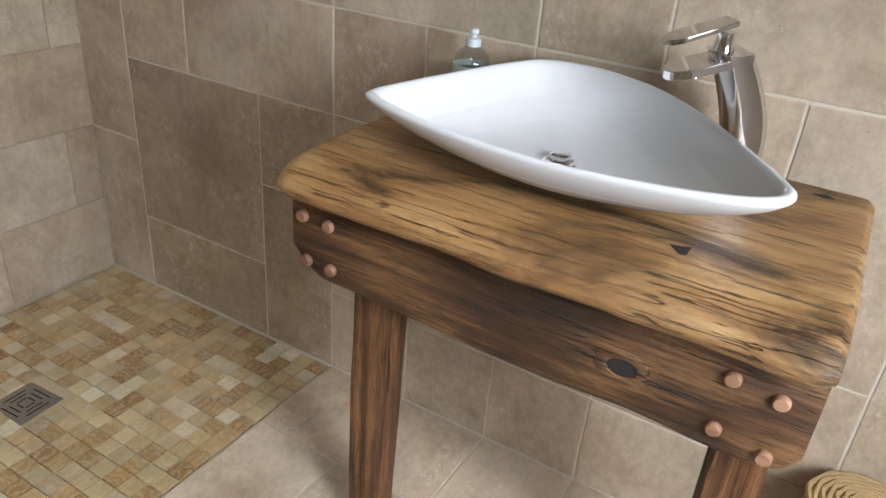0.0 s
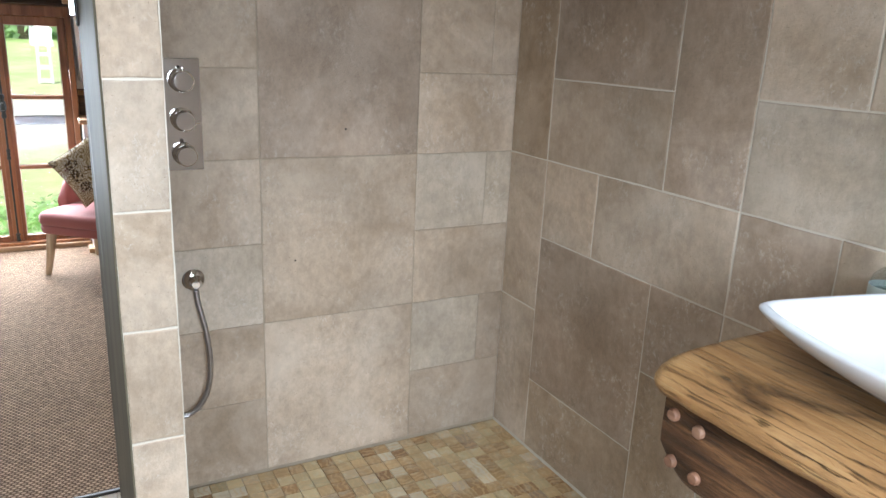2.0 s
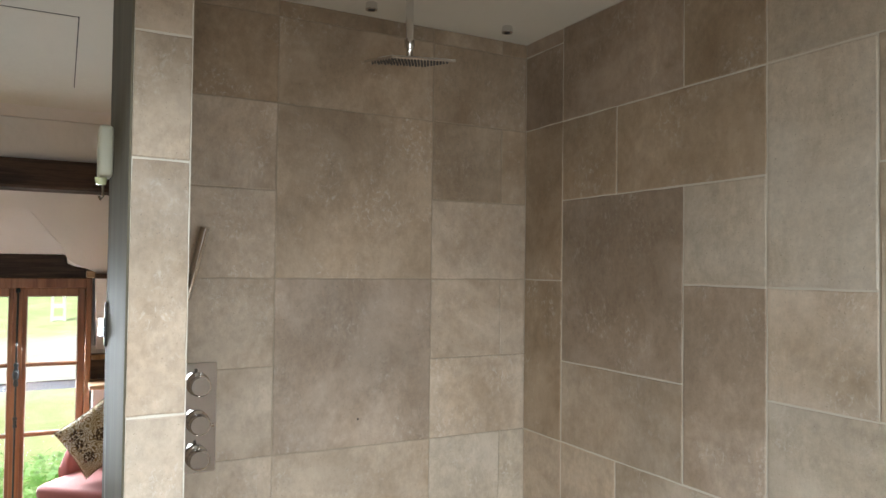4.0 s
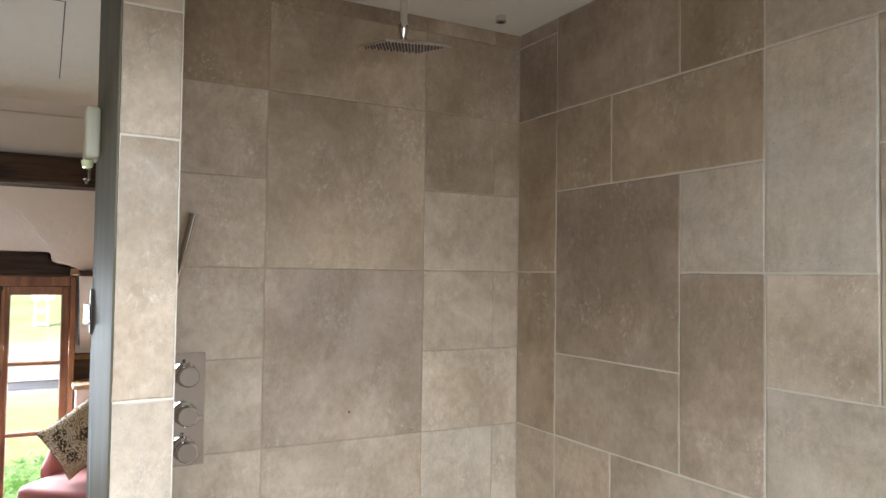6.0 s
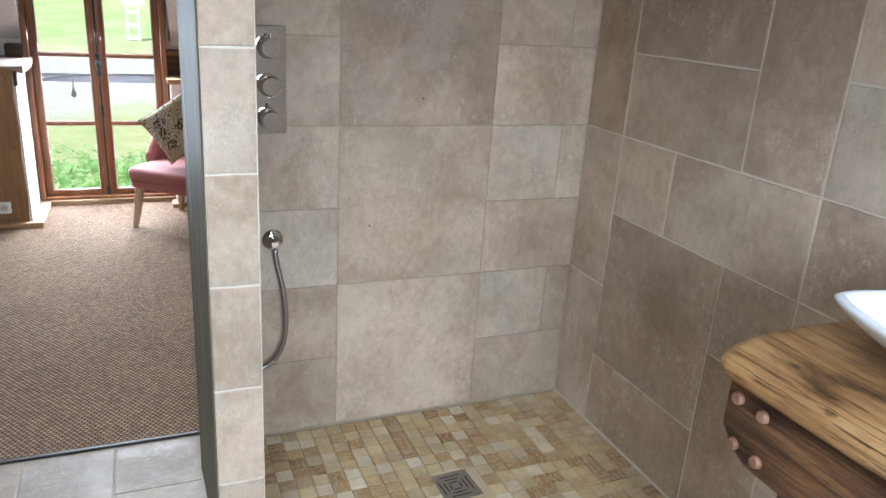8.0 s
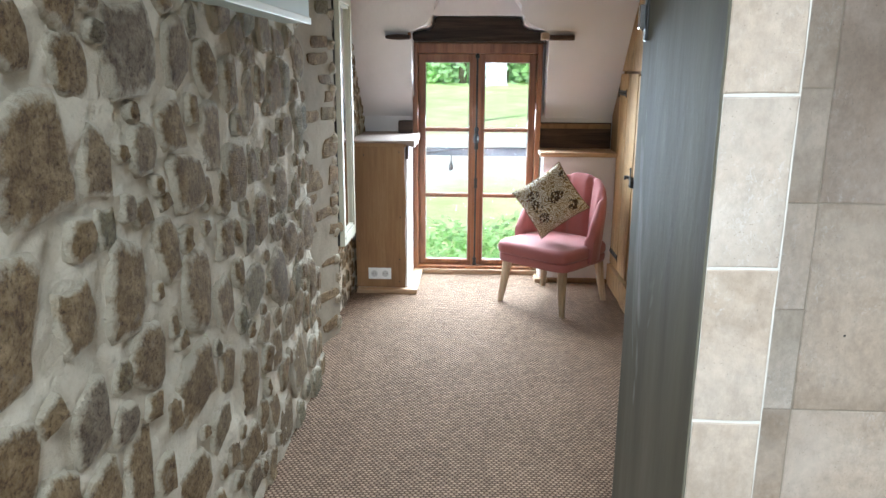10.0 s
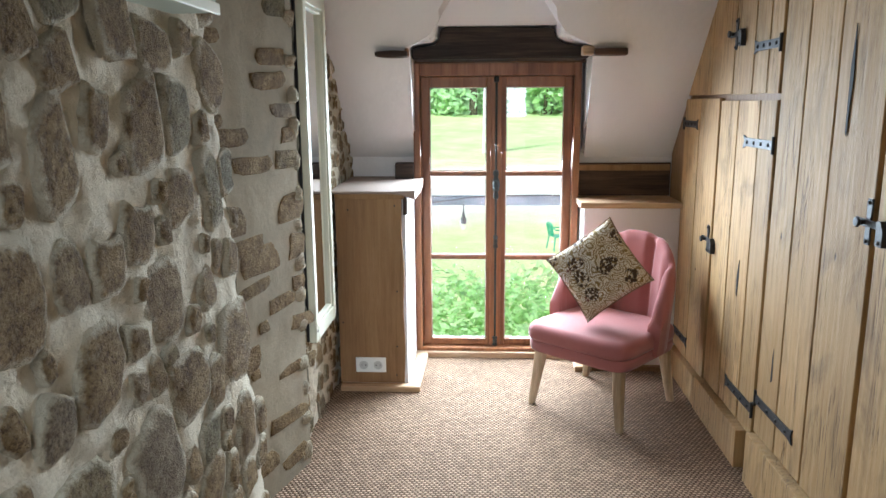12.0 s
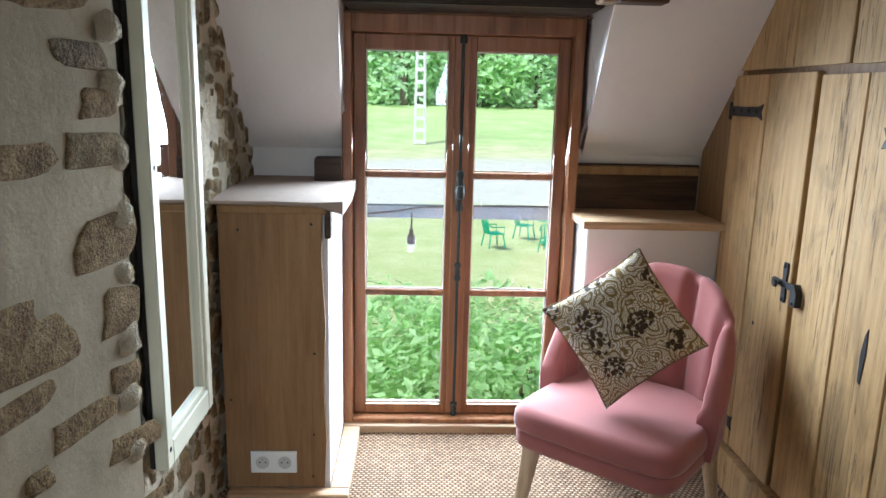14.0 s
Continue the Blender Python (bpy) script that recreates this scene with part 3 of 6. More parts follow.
# the sloping ceiling with the dormer cut through it
def slope_x(z):
    return -3.40 + (z - 1.068) / 1.05


outline = [(-2.85, 1.068), (-2.215, 1.068), (-2.215, 1.655), (-2.195, 1.672), (-2.10, 1.682), (-2.075, 1.70), (-2.07, 1.765), (-2.05, 1.80), (-1.90, 1.99), (-1.87, 2.03), (-1.72, 2.03),
           (-1.69, 1.99), (-1.53, 1.80), (-1.505, 1.765), (-1.50, 1.70), (-1.46, 1.682), (-1.36, 1.672), (-1.325, 1.655), (-1.325, 1.068), (-0.70, 1.068), (-0.70, 2.47), (-2.85, 2.47)]
bm = bmesh.new()
front = [bm.verts.new((slope_x(z) + 0.006 * math.sin(9 * y + 7 * z), y, z)) for y, z in outline]
back = [bm.verts.new((-3.46, y, z)) for y, z in outline]
bm.faces.new(front)
bm.faces.new(back[::-1])
for i in range(len(outline)):
    j = (i + 1) % len(outline)
    bm.faces.new((front[i], front[j], back[j], back[i]))
bmesh.ops.bevel(bm, geom=[e for e in bm.edges if len({v in front for v in e.verts}) == 1 and all(v in front for v in e.verts)], offset=0.02, segments=3, affect="EDGES")
structure("ceiling_slope", bm, PLASTER, smooth=True)
structure("ceiling_cove", prism(bmesh.new(), [(slope_x(2.46) - 0.05, 2.46), (slope_x(2.46), 2.46), (-2.03, 2.487), (-1.97, 2.499), (-1.9, 2.51), (-2.2, 2.6)], "y", -2.85, -0.7), PLASTER, smooth=True)
structure("wall_dormer_back", prism(bmesh.new(), [(-3.4, 1.758), (-2.965, 1.758), (-2.57, 2.12), (-2.62, 2.16), (-3.4, 1.85)], "y", -2.14, -1.43), PLASTER)
# Dark strips added over the frame to stop lamp light leaking through.
structure("wall_dormer_back", boxed(-3.46, -3.29, -2.3, -1.27, 1.606, 1.8), OAKDARK)
structure("frame_packing", boxed(-3.46, -3.24, -2.3, -1.27, 1.6005, 1.6057), OAKDARK)
# window wall
bm = bmesh.new()
for b in ((-3.46, -3.36, -2.85, -2.2235, -0.02, 1.60), (-3.46, -3.36, -1.3435, -0.7, -0.02, 1.60)):
    box(bm, *b)
structure("wall_window", bm, PLASTER)
structure("wall_cupboard_back", boxed(-3.46, -0.118, -0.75, -0.70, -0.02, 2.6), OAKDARK)
structure("wall_outer_stone", boxed(-3.46, 3.5, -2.95, -2.8, -0.02, 2.7), MORTAR)

# mortar of the stone wall: long part, splayed reveal, then the part behind the mirror
structure("wall_stone_long", rough_grid((3.5, -2.5, -0.02), (-4.86, 0, 0), (0, 0, 2.6), 330, 180, (0, 1, 0), 0.012, 9), MORTAR, "lime mortar of an old rubble stone wall", True)
A_END = lambda z: -1.46 + 0.19 * z
long_wall = bpy.data.objects["wall_stone_long"].data
for vert in long_wall.vertices:
    end = A_END(vert.co.z)
    if vert.co.x < end + 0.12:
        t = min(1.0, (end + 0.12 - vert.co.x) / 0.12)
        vert.co.x = max(vert.co.x, end + 0.03 * noise.noise(Vector((0, 3, vert.co.z * 9))))
        vert.co.y -= 0.03 * t * t
structure("wall_stone_end", rough_grid((-1.46, -2.53, -0.02), (0, -0.2, 0), (0.5, 0, 2.6), 12, 160, (-1, 0, 0), 0.01, 8), MORTAR, smooth=True)
structure("wall_stone_reveal", rough_grid((-1.30, -2.72, -0.02), (-0.70, 0.195, 0), (0, 0, 2.6), 60, 150, (0.3, 0.95, 0), 0.003, 5), MORTARGREYSHADED, "smooth grey mortar of a stone reveal, darkened for its shade", True)
structure("wall_stone_edge", rough_grid((-2.0, -2.525, -0.02), (-0.045, -0.07, 0), (0, 0, 2.6), 10, 160, (-0.7, 0.5, 0), 0.02, 10), MORTAR, smooth=True)
structure("wall_stone_mirror", rough_grid((-2.03, -2.585, -0.02), (-1.42, 0, 0), (0, 0, 2.6), 120, 160, (0, 1, 0), 0.014, 8), MORTAR, "lime mortar of an old rubble stone wall", True)

# purlin and hatch
bm = prism(bmesh.new(), [(-2.56, 2.10), (-2.235, 2.105), (-2.22, 2.12), (-2.22, 2.25), (-2.235, 2.265), (-2.56, 2.27)], "y", -2.8, -0.7)
tagged(part("roof_beam", bm, DARKWOOD, smooth=True), "dark reddish-brown roof beam across the sloping ceiling", "beam")
hatch = thing("ceiling_hatch", -1.42, -1.5, CEIL_BED, "cream painted loft hatch flush in the flat ceiling", "hatch")
part("panel", boxed(0.004, 1.06, -0.62, -0.004, -0.002, 0.01), CEILING, hatch)
part("gap", boxed(0, 1.064, -0.624, 0, -0.001, 0.012), BLACK, hatch)
part("catch", lathe(bmesh.new(), [(0, -0.016), (0.009, -0.015), (0.01, -0.002), (0, -0.002)], 10, pose(0.01, -0.31, 0)), STEEL, hatch, "small metal catch")

# sockets of carpet, threshold
structure("carpet", boxed(-3.42, -0.083, -2.75, -0.75, -0.016, 0.0), SISAL, "brown woven sisal carpet with small knots")
structure("threshold", boxed(-0.083, -0.07, -2.55, -1.41, -0.016, 0.006, bevel=0.002), DARKMETAL, "thin dark metal threshold strip between carpet and tiles")

# ---- shower fittings ----
M_TILE = 0.277
plate = thing("shower_control", 0, -1.167, 1.247, "polished chrome shower valve plate with three knobs on tiled wall", "shower valve")
part("plate", boxed(0.0, 0.009, -0.055, 0.055, -0.163, 0.163, bevel=0.002), CHROME, plate)
for z in (0.1, -0.012, -0.114):
    knob = part("knob", lathe(bmesh.new(), [(0, 0), (0.032, 0), (0.034, 0.006), (0.026, 0.01), (0.026, 0.024), (0.03, 0.028), (0.03, 0.052), (0.026, 0.057), (0, 0.058)], 28, pose(0.009, 0, z, 0, 90, 0)), CHROME, plate, smooth=True)
    part("lever", lathe(bmesh.new(), [(0, 0), (0.005, 0), (0.005, 0.016), (0, 0.018)], 10, pose(0.048, 0, z + 0.024) if z != -0.012 else pose(0.048, 0.026, z - 0.004, -90, 0, 0)), CHROME, knob, smooth=True)

handset = thing("hand_shower", 0.004, -1.188, 1.62, "slim chrome hand shower leaning out of its wall holder", "hand shower")
part("handle", lathe(bmesh.new(), [(0, 0), (0.011, 0), (0.013, 0.05), (0.0145, 0.2), (0.0145, 0.215), (0, 0.215)], 18, pose(0.045, -0.02, -0.015, -10, 14, 0)), CHROME, handset, smooth=True)
part("holder", lathe(bmesh.new(), [(0, 0), (0.022, 0), (0.022, 0.006), (0.011, 0.01), (0.011, 0.045), (0, 0.046)], 18, pose(0, -0.025, -0.01, 0, 90, 0)), CHROME, handset, smooth=True)
part("nozzle_strip", boxed(-0.003, 0.003, 0.0, 0.0015, 0, 0.06), DARKMETAL, handset)
bpy.data.objects["nozzle_strip"].matrix_basis = pose(0.088, -0.002, 0.12, -10, 14, 0)

hose = thing("shower_hose", 0, -1.16, 0.735, "chrome shower hose looping down from its wall outlet", "shower hose")
part("outlet", lathe(bmesh.new(), [(0, 0), (0.034, 0), (0.035, 0.005), (0.028, 0.012), (0.017, 0.015), (0.017, 0.04), (0.019, 0.046), (0.012, 0.054), (0, 0.055)], 22, pose(0, 0, 0, 0, 90, 0)), CHROME, hose, smooth=True)
route = [(0.05, 0.0, -0.02), (0.052, 0.003, -0.06), (0.06, 0.022, -0.16), (0.062, 0.030, -0.27), (0.058, 0.018, -0.36), (0.052, -0.015, -0.42), (0.05, -0.065, -0.44), (0.05, -0.105, -0.39), (0.05, -0.113, -0.2), (0.05, -0.113, 0.3), (0.046, -0.10, 0.68), (0.044, -0.062, 0.86)]
pts = [Vector(route[0])]
for k in range(len(route) - 1):
    p = [Vector(route[max(0, min(len(route) - 1, k + d))]) for d in (-1, 0, 1, 2)]
    for t in (0.2, 0.4, 0.6, 0.8, 1.0):
        pts.append(0.5 * (2 * p[1] + (p[2] - p[0]) * t + (2 * p[0] - 5 * p[1] + 4 * p[2] - p[3]) * t * t + (3 * p[1] - p[0] - 3 * p[2] + p[3]) * t ** 3))
part("hose", tube(bmesh.new(), pts, [0.0082 + 0.0009 * (i % 2) for i in range(len(pts))], 10), HOSE, hose, smooth=True)

rain = thing("rain_shower", 0.39, -0.667, CEIL, "square flat chrome rain shower head hung from the ceiling", "rain shower")
part("rosette", lathe(bmesh.new(), [(0, 0), (0.03, 0), (0.03, -0.008), (0.014, -0.014), (0, -0.014)], 24), CHROME, rain, smooth=True)
part("arm", lathe(bmesh.new(), [(0, -0.01), (0.011, -0.01), (0.011, -0.19), (0.015, -0.192), (0.015, -0.215), (0.01, -0.222), (0.01, -0.248), (0, -0.25)], 18), CHROME, rain, smooth=True)
TILT = pose(0, 0, -0.25) @ Matrix.Rotation(radians(11), 4, Vector((0.42, 0.9, 0))) @ pose(0, 0, 0.25)
head = part("head", boxed(-0.1, 0.1, -0.1, 0.1, -0.258, -0.250, bevel=0.002), CHROME, rain)
head.matrix_basis = TILT
bm = bmesh.new()
for i in range(9):
    for j in range(9):
        lathe(bm, [(0.003, 0), (0.0025, -0.004), (0, -0.004)], 6, pose(-0.08 + 0.02 * i, -0.08 + 0.02 * j, -0.258))
nozzles = tagged(part("nozzles", bm, DARKMETAL, rain), kind="stuff")
nozzles.matrix_basis = TILT
for i, (x, y) in enumerate(((0.12, -1.149), (0.115, -0.675), (0.457, -0.325), (0.14, -0.176), (0.9, -0.9), (1.3, -0.35))):
    if i < 4:
        spot = thing("ceiling_spot", x, y, CEIL, "tiny chrome ceiling spotlight set in white shower ceiling", "ceiling light", "shower ceiling spots")
        part("ring", lathe(bmesh.new(), [(0.012, -0.022), (0.019, -0.022), (0.02, -0.018), (0.018, 0), (0.012, 0), (0.012, -0.022)], 18), CHROME, spot, smooth=True)
        part("lens", lathe(bmesh.new(), [(0, -0.016), (0.012, -0.016), (0.012, -0.012), (0, -0.012)], 14), BLACK, spot)

drain = thing("floor_drain", 0.466, -0.648, -0.008, "square brushed steel floor drain with slotted rings", "drain", rz=4)
part("frame", boxed(-0.068, 0.068, -0.068, 0.068, -0.01, 0.001, bevel=0.001), STEEL, drain)
for r in (0.052, 0.036, 0.02):
    for q in range(4):
        bm = boxed(-r * 0.68, r * 0.68, r - 0.004, r, 0.0005, 0.0014)
        part("slot", bm, BLACK, drain)
        drain.children[-1].matrix_basis = pose(0, 0, 0, 0, 0, 90 * q)

# ---- things fixed to the partition ----
box_light = thing("emergency_light", 0.205, -1.423, 1.922, "cream plastic emergency light unit with small lamp below", "emergency light")
part("body", boxed(-0.05, 0.05, -0.035, 0, 0, 0.13, bevel=0.012, seg=3), CREAM, box_light, smooth=True)
part("lamp", lathe(bmesh.new(), [(0, -0.02), (0.012, -0.018), (0.015, -0.004), (0.015, 0.0), (0, 0.0)], 14, pose(0.0, -0.026, 0)), LAMPGLASS, box_light, smooth=True)
part("hook", tube(bmesh.new(), [(-0.02, -0.02, 0), (-0.02, -0.02, -0.045), (-0.016, -0.026, -0.055), (-0.01, -0.03, -0.045)], 0.0035, 8), CHROME, box_light, smooth=True)
latch = thing("wall_latch", 0.165, -1.425, 1.54, "small dark metal catch screwed to grey painted wall", "catch")
part("plate", boxed(-0.012, 0.012, -0.006, 0, -0.055, 0.06, bevel=0.002), DARKMETAL, latch)
part("pin", boxed(-0.006, 0.006, -0.02, -0.006, -0.03, 0.02, bevel=0.002), CHROME, latch)
tagged(part("corner_bead", boxed(0.6455, 0.654, -1.4165, -1.4118, 0, 2.54, bevel=0.0015), SAGE), "thin painted plaster bead on a wall corner", kind="structure")

# ---- wash bench ----
bench = thing("wash_bench", 1.85, -0.3, 0, "old rustic wooden bench with thick worn top and pegged apron", "wash bench")


def worktop():
    bm = bmesh.new()
    rows = []
    nx, sec = 70, []
    # section in y and z, a thick board with a worn round front
    sec = [(-0.004, 0.875), (-0.004, 0.958), (-0.12, 0.958), (-0.25, 0.958), (-0.36, 0.957), (-0.44, 0.955), (-0.50, 0.951), (-0.54, 0.943), (-0.567, 0.929), (-0.582, 0.911), (-0.585, 0.895), (-0.575, 0.882), (-0.555, 0.875), (-0.4, 0.872), (-0.2, 0.872)]
    for i in range(nx + 1):
        x = 1.372 + (2.322 - 1.372) * i / nx
        end = min(i, nx - i) / nx
        pull = 1 - max(0, 1 - end / 0.03) ** 2 * 0.035
        row = []
        for y, z in sec:
            yy, zz = y, z
            if y < -0.3:
                f = (-y - 0.3) / 0.28
                yy = y + f * (0.016 - 0.008 * (x - 1.35) / 0.98 + 0.012 * noise.noise(Vector((x * 5, 0, 3))) + 0.004 * noise.noise(Vector((x * 22, z * 20, 3))))
                zz = z + f * (0.008 * noise.noise(Vector((x * 4, 9, 3))))
            cz, cy = 0.915, -0.3
            zz = cz + (zz - cz) * (pull if end > 0.001 else 0.78)
            yy = cy + (yy - cy) * (pull if end > 0.001 else 0.965)
            row.append(bm.verts.new((x - 1.85, yy + 0.3, zz)))
        rows.append(row)
    grid_faces(bm, rows, True)
    bm.faces.new(rows[0][::-1])
    bm.faces.new(rows[-1])
    return bm


top = part("top", worktop(), BENCHTOP, bench, "honey-brown worn plank top with a rounded front", smooth=True, angle=60)
hole = part("hole", prism(bmesh.new(), [(-0.014, 0.004), (0.008, -0.016), (0.016, -0.012), (0.017, 0.016), (0.008, 0.012)], "z", 0, 0.0016), BLACK, top, "dark worn slot")
hole.matrix_basis = pose(2.07 - 1.85, -0.44 + 0.3, 0.9545)
hole = part("hole", prism(bmesh.new(), [(-0.02, 0.0), (0.0, -0.009), (0.02, -0.002), (0.004, 0.009)], "z", 0, 0.0016), BLACK, top, "dark worn slot")
hole.matrix_basis = pose(2.235 - 1.85, -0.05 + 0.3, 0.9575)


def apron():
    """A thick board whose underside bows, cut round at its ends."""
    bm = bmesh.new()
    n = 60
    rows = []
    for i in range(n + 1):
        t = i / n
        x = 1.372 + 0.95 * t
        low = 0.688 - 0.018 * math.exp(-((t - 0.9) / 0.12) ** 2) + 0.008 * math.sin(t * 7 + 1)
        low += 0.05 * max(0, 1 - t / 0.08) ** 1.8 + 0.03 * max(0, (t - 0.965) / 0.035) ** 2
        k = 0.004 * noise.noise(Vector((x * 9, 1, 1)))
        rows.append([bm.verts.new((x - 1.85, y + k + 0.3, z)) for y, z in ((-0.512, low + 0.006), (-0.52, low + 0.018), (-0.521, 0.8), (-0.52, 0.87), (-0.512, 0.878), (-0.468, 0.878), (-0.465, low + 0.006), (-0.472, low), (-0.505, low))])
    grid_faces(bm, rows, True)
    bm.faces.new(rows[0][::-1])
    bm.faces.new(rows[-1])
    return bm


apron_front = part("apron", apron(), BENCHDARK, bench, "dark weathered board with drying cracks", smooth=True, angle=50)
part("knot_hole", lathe(bmesh.new(), [(0, -0.012), (0.018, -0.012), (0.024, 0.0008), (0, 0.0008)], 18, pose(2.045 - 1.85, -0.5205 + 0.3, 0.768, 90, 0, 0) @ Matrix.Diagonal((1, 0.62, 1, 1))), BLACK, apron_front)
rim = part("knot_rim", lathe(bmesh.new(), [(0.016, -0.010), (0.021, -0.002), (0.026, 0.0026), (0.034, 0.0034), (0.044, 0.0012), (0.050, -0.001)], 22, pose(2.045 - 1.85, -0.5205 + 0.3, 0.768, 90, 0, 0) @ Matrix.Diagonal((1, 0.66, 1, 1))), BENCHDARK, apron_front, "raised worn rim of a knot hole", smooth=True)
apron_back = part("apron", boxed(1.38 - 1.85, 2.32 - 1.85, -0.05 + 0.3, -0.002 + 0.3, 0.78, 0.873, bevel=0.006), BENCHDARK, bench)
for x, z in ((1.40, 0.832), (1.462, 0.828), (1.408, 0.738), (1.468, 0.736), (2.203, 0.822), (2.272, 0.812), (2.198, 0.726), (2.275, 0.71)):
    bm = lathe(bmesh.new(), [(0, 0.009), (0.010, 0.0085), (0.0125, 0.005), (0.013, 0), (0.013, -0.02), (0, -0.02)], 16, pose(x - 1.85, -0.5215 + 0.3, z, 90, 0, 0))
    part("peg", bm, PEG, apron_front, "pale round wooden peg", smooth=True)


def leg(x, y, lean):
    bm = bmesh.new()
    rows = []
    for j in range(26):
        z = 0.0 + 0.872 * j / 25
        cx = x + lean * (0.872 - z)
        row = []
        for k in range(14):
            a = 2 * math.pi * k / 14
            sq = 1 / max(abs(math.cos(a)), abs(math.sin(a))) ** 0.7
            r = 0.048 * sq * (1 + 0.10 * noise.noise(Vector((x * 7 + math.cos(a) * 1.5, math.sin(a) * 1.5, z * 5))))
            r += 0.004 * noise.noise(Vector((math.cos(a) * 9, math.sin(a) * 9, z * 2)))
            row.append(bm.verts.new((cx - 1.85 + r * math.cos(a), y + 0.3 + r * math.sin(a), z)))
        rows.append(row)
    grid_faces(bm, rows, True)
    bm.faces.new(rows[0][::-1])
    bm.faces.new(rows[-1])
    return bm


for x, y, lean in ((1.515, -0.415, -0.006), (2.238, -0.415, 0.02)):
    part("leg", leg(x, y, lean), BENCHLEG, bench, "rough hewn brown wooden leg", smooth=True)

# ---- basin: a rounded triangle, thin rim, small foot ----
def smooth_loop(pts, n):
    """A closed Catmull-Rom curve through points."""
    out, m = [], len(pts)
    for i in range(n):
        u = i * m / n
        k, t = int(u), u - int(u)
        p = [Vector(pts[(k + d) % m]) for d in (-1, 0, 1, 2)]
        out.append(0.5 * (2 * p[1] + (p[2] - p[0]) * t + (2 * p[0] - 5 * p[1] + 4 * p[2] - p[3]) * t * t + (3 * p[1] - p[0] - 3 * p[2] + p[3]) * t ** 3))
    return out


RIM = [(1.497, -0.452), (1.512, -0.478), (1.60, -0.497), (1.72, -0.505), (1.86, -0.507), (2.0, -0.505), (2.12, -0.497), (2.185, -0.478), (2.205, -0.445), (2.19, -0.405), (2.12, -0.31), (2.03, -0.20), (1.93, -0.105), (1.83, -0.045),
       (1.74, -0.027), (1.66, -0.05), (1.61, -0.13), (1.555, -0.27), (1.51, -0.40)]
loop = smooth_loop([(x, y, 0) for x, y in RIM], 96)
foot = Vector((1.83, -0.27, 0))
bm = bmesh.new()
levels = [(0.0, 0.945), (0.30, 0.945), (0.335, 0.952), (0.42, 0.958), (0.60, 0.977), (0.78, 1.004), (0.90, 1.032), (0.965, 1.055), (0.99, 1.068), (1.0, 1.075), (0.998, 1.081), (0.985, 1.084), (0.968, 1.081), (0.955, 1.073), (0.93, 1.055), (0.86, 1.022), (0.74, 0.996), (0.58, 0.979), (0.40, 0.970), (0.2, 0.966), (0.06, 0.964)]
rows = []
for f, z in levels[1:]:
    soft = min(1, f) ** 2
    row = []
    for p in loop:
        d = p - foot
        r = d.length
        q = foot + d * f * (soft + (1 - soft) * min(1.0, 0.24 / r) ** 0.55)
        lift = (z - 0.945) / 0.13 * (0.010 * max(-1.0, min(1.0, (p.y + 0.27) / 0.2)) - 0.016 * (1 - min(1.0, abs(p.x - 1.85) / 0.34) ** 2) * (p.y < -0.4) + 0.006 * abs(p.x - 1.85) / 0.35)
        row.append(bm.verts.new((q.x - 1.85, q.y + 0.27, z + lift - 0.955)))
    rows.append(row)
grid_faces(bm, rows, True)
bm.faces.new(rows[0][::-1])
bm.faces.new(rows[-1])
basin = thing("vessel_basin", 1.85, -0.27, 0.959, "white ceramic rounded triangular vessel basin on the wooden bench", "washbasin")
part("bowl", bm, WHITE, basin, smooth=True, angle=80)
plug = part("plug", lathe(bmesh.new(), [(0, 0.0), (0.032, 0), (0.033, 0.003), (0.028, 0.004), (0.024, 0.001), (0.019, 0.001), (0.019, 0.014), (0.02, 0.018), (0.017, 0.021), (0, 0.022)], 28, pose(foot.x - 1.85 - 0.03, foot.y + 0.27 - 0.0, 0.012)), CHROME, basin, "chrome pop-up plug", smooth=True)

# ---- tap ----
tap = thing("basin_tap", 2.074, -0.14, 0.957, "tall chrome basin tap with flat waterfall spout and lever", "tap", rz=215)
bm = bmesh.new()
rows = []
for j in range(15):
    t = j / 14
    z = 0.246 * t
    cx = 0.055 * t ** 1.3 - 0.024 * math.sin(t * math.pi)
    w, d = 0.031 + 0.008 * t, 0.033 + 0.004 * math.sin(t * 3)
    rows.append([bm.verts.new((cx + d * math.copysign(abs(math.cos(a)) ** 0.6, math.cos(a)), w * math.copysign(abs(math.sin(a)) ** 0.6, math.sin(a)), z)) for a in [2 * math.pi * k / 24 for k in range(24)]])
grid_faces(bm, rows, True)
bm.faces.new(rows[0][::-1])
bm.faces.new(rows[-1])
part("body", bm, CHROME, tap, smooth=True, angle=50)


def tongue(x0, x1, z0, z1, w0, w1, th):
    """A flat blade that widens and ends round."""
    bm = bmesh.new()
    out = []
    for i in range(13):
        a = -math.pi / 2 + math.pi * i / 12
        out.append((x1 - w1 + w1 * math.cos(a), w1 * math.sin(a)))
    out = [(x0, -w0)] + out + [(x0, w0)]
    lo = [bm.verts.new((x, y, z0 + (z1 - z0) * (x - x0) / (x1 - x0))) for x, y in out]
    hi = [bm.verts.new((x, y, z0 + th + (z1 - z0) * (x - x0) / (x1 - x0))) for x, y in out]
    bm.faces.new(lo)
    bm.faces.new(hi[::-1])
    for i in range(len(out)):
        j = (i + 1) % len(out)
        bm.faces.new((lo[i], lo[j], hi[j], hi[i]))
    bmesh.ops.bevel(bm, geom=list(bm.edges), offset=0.0018, segments=2, affect="EDGES")
    return bm


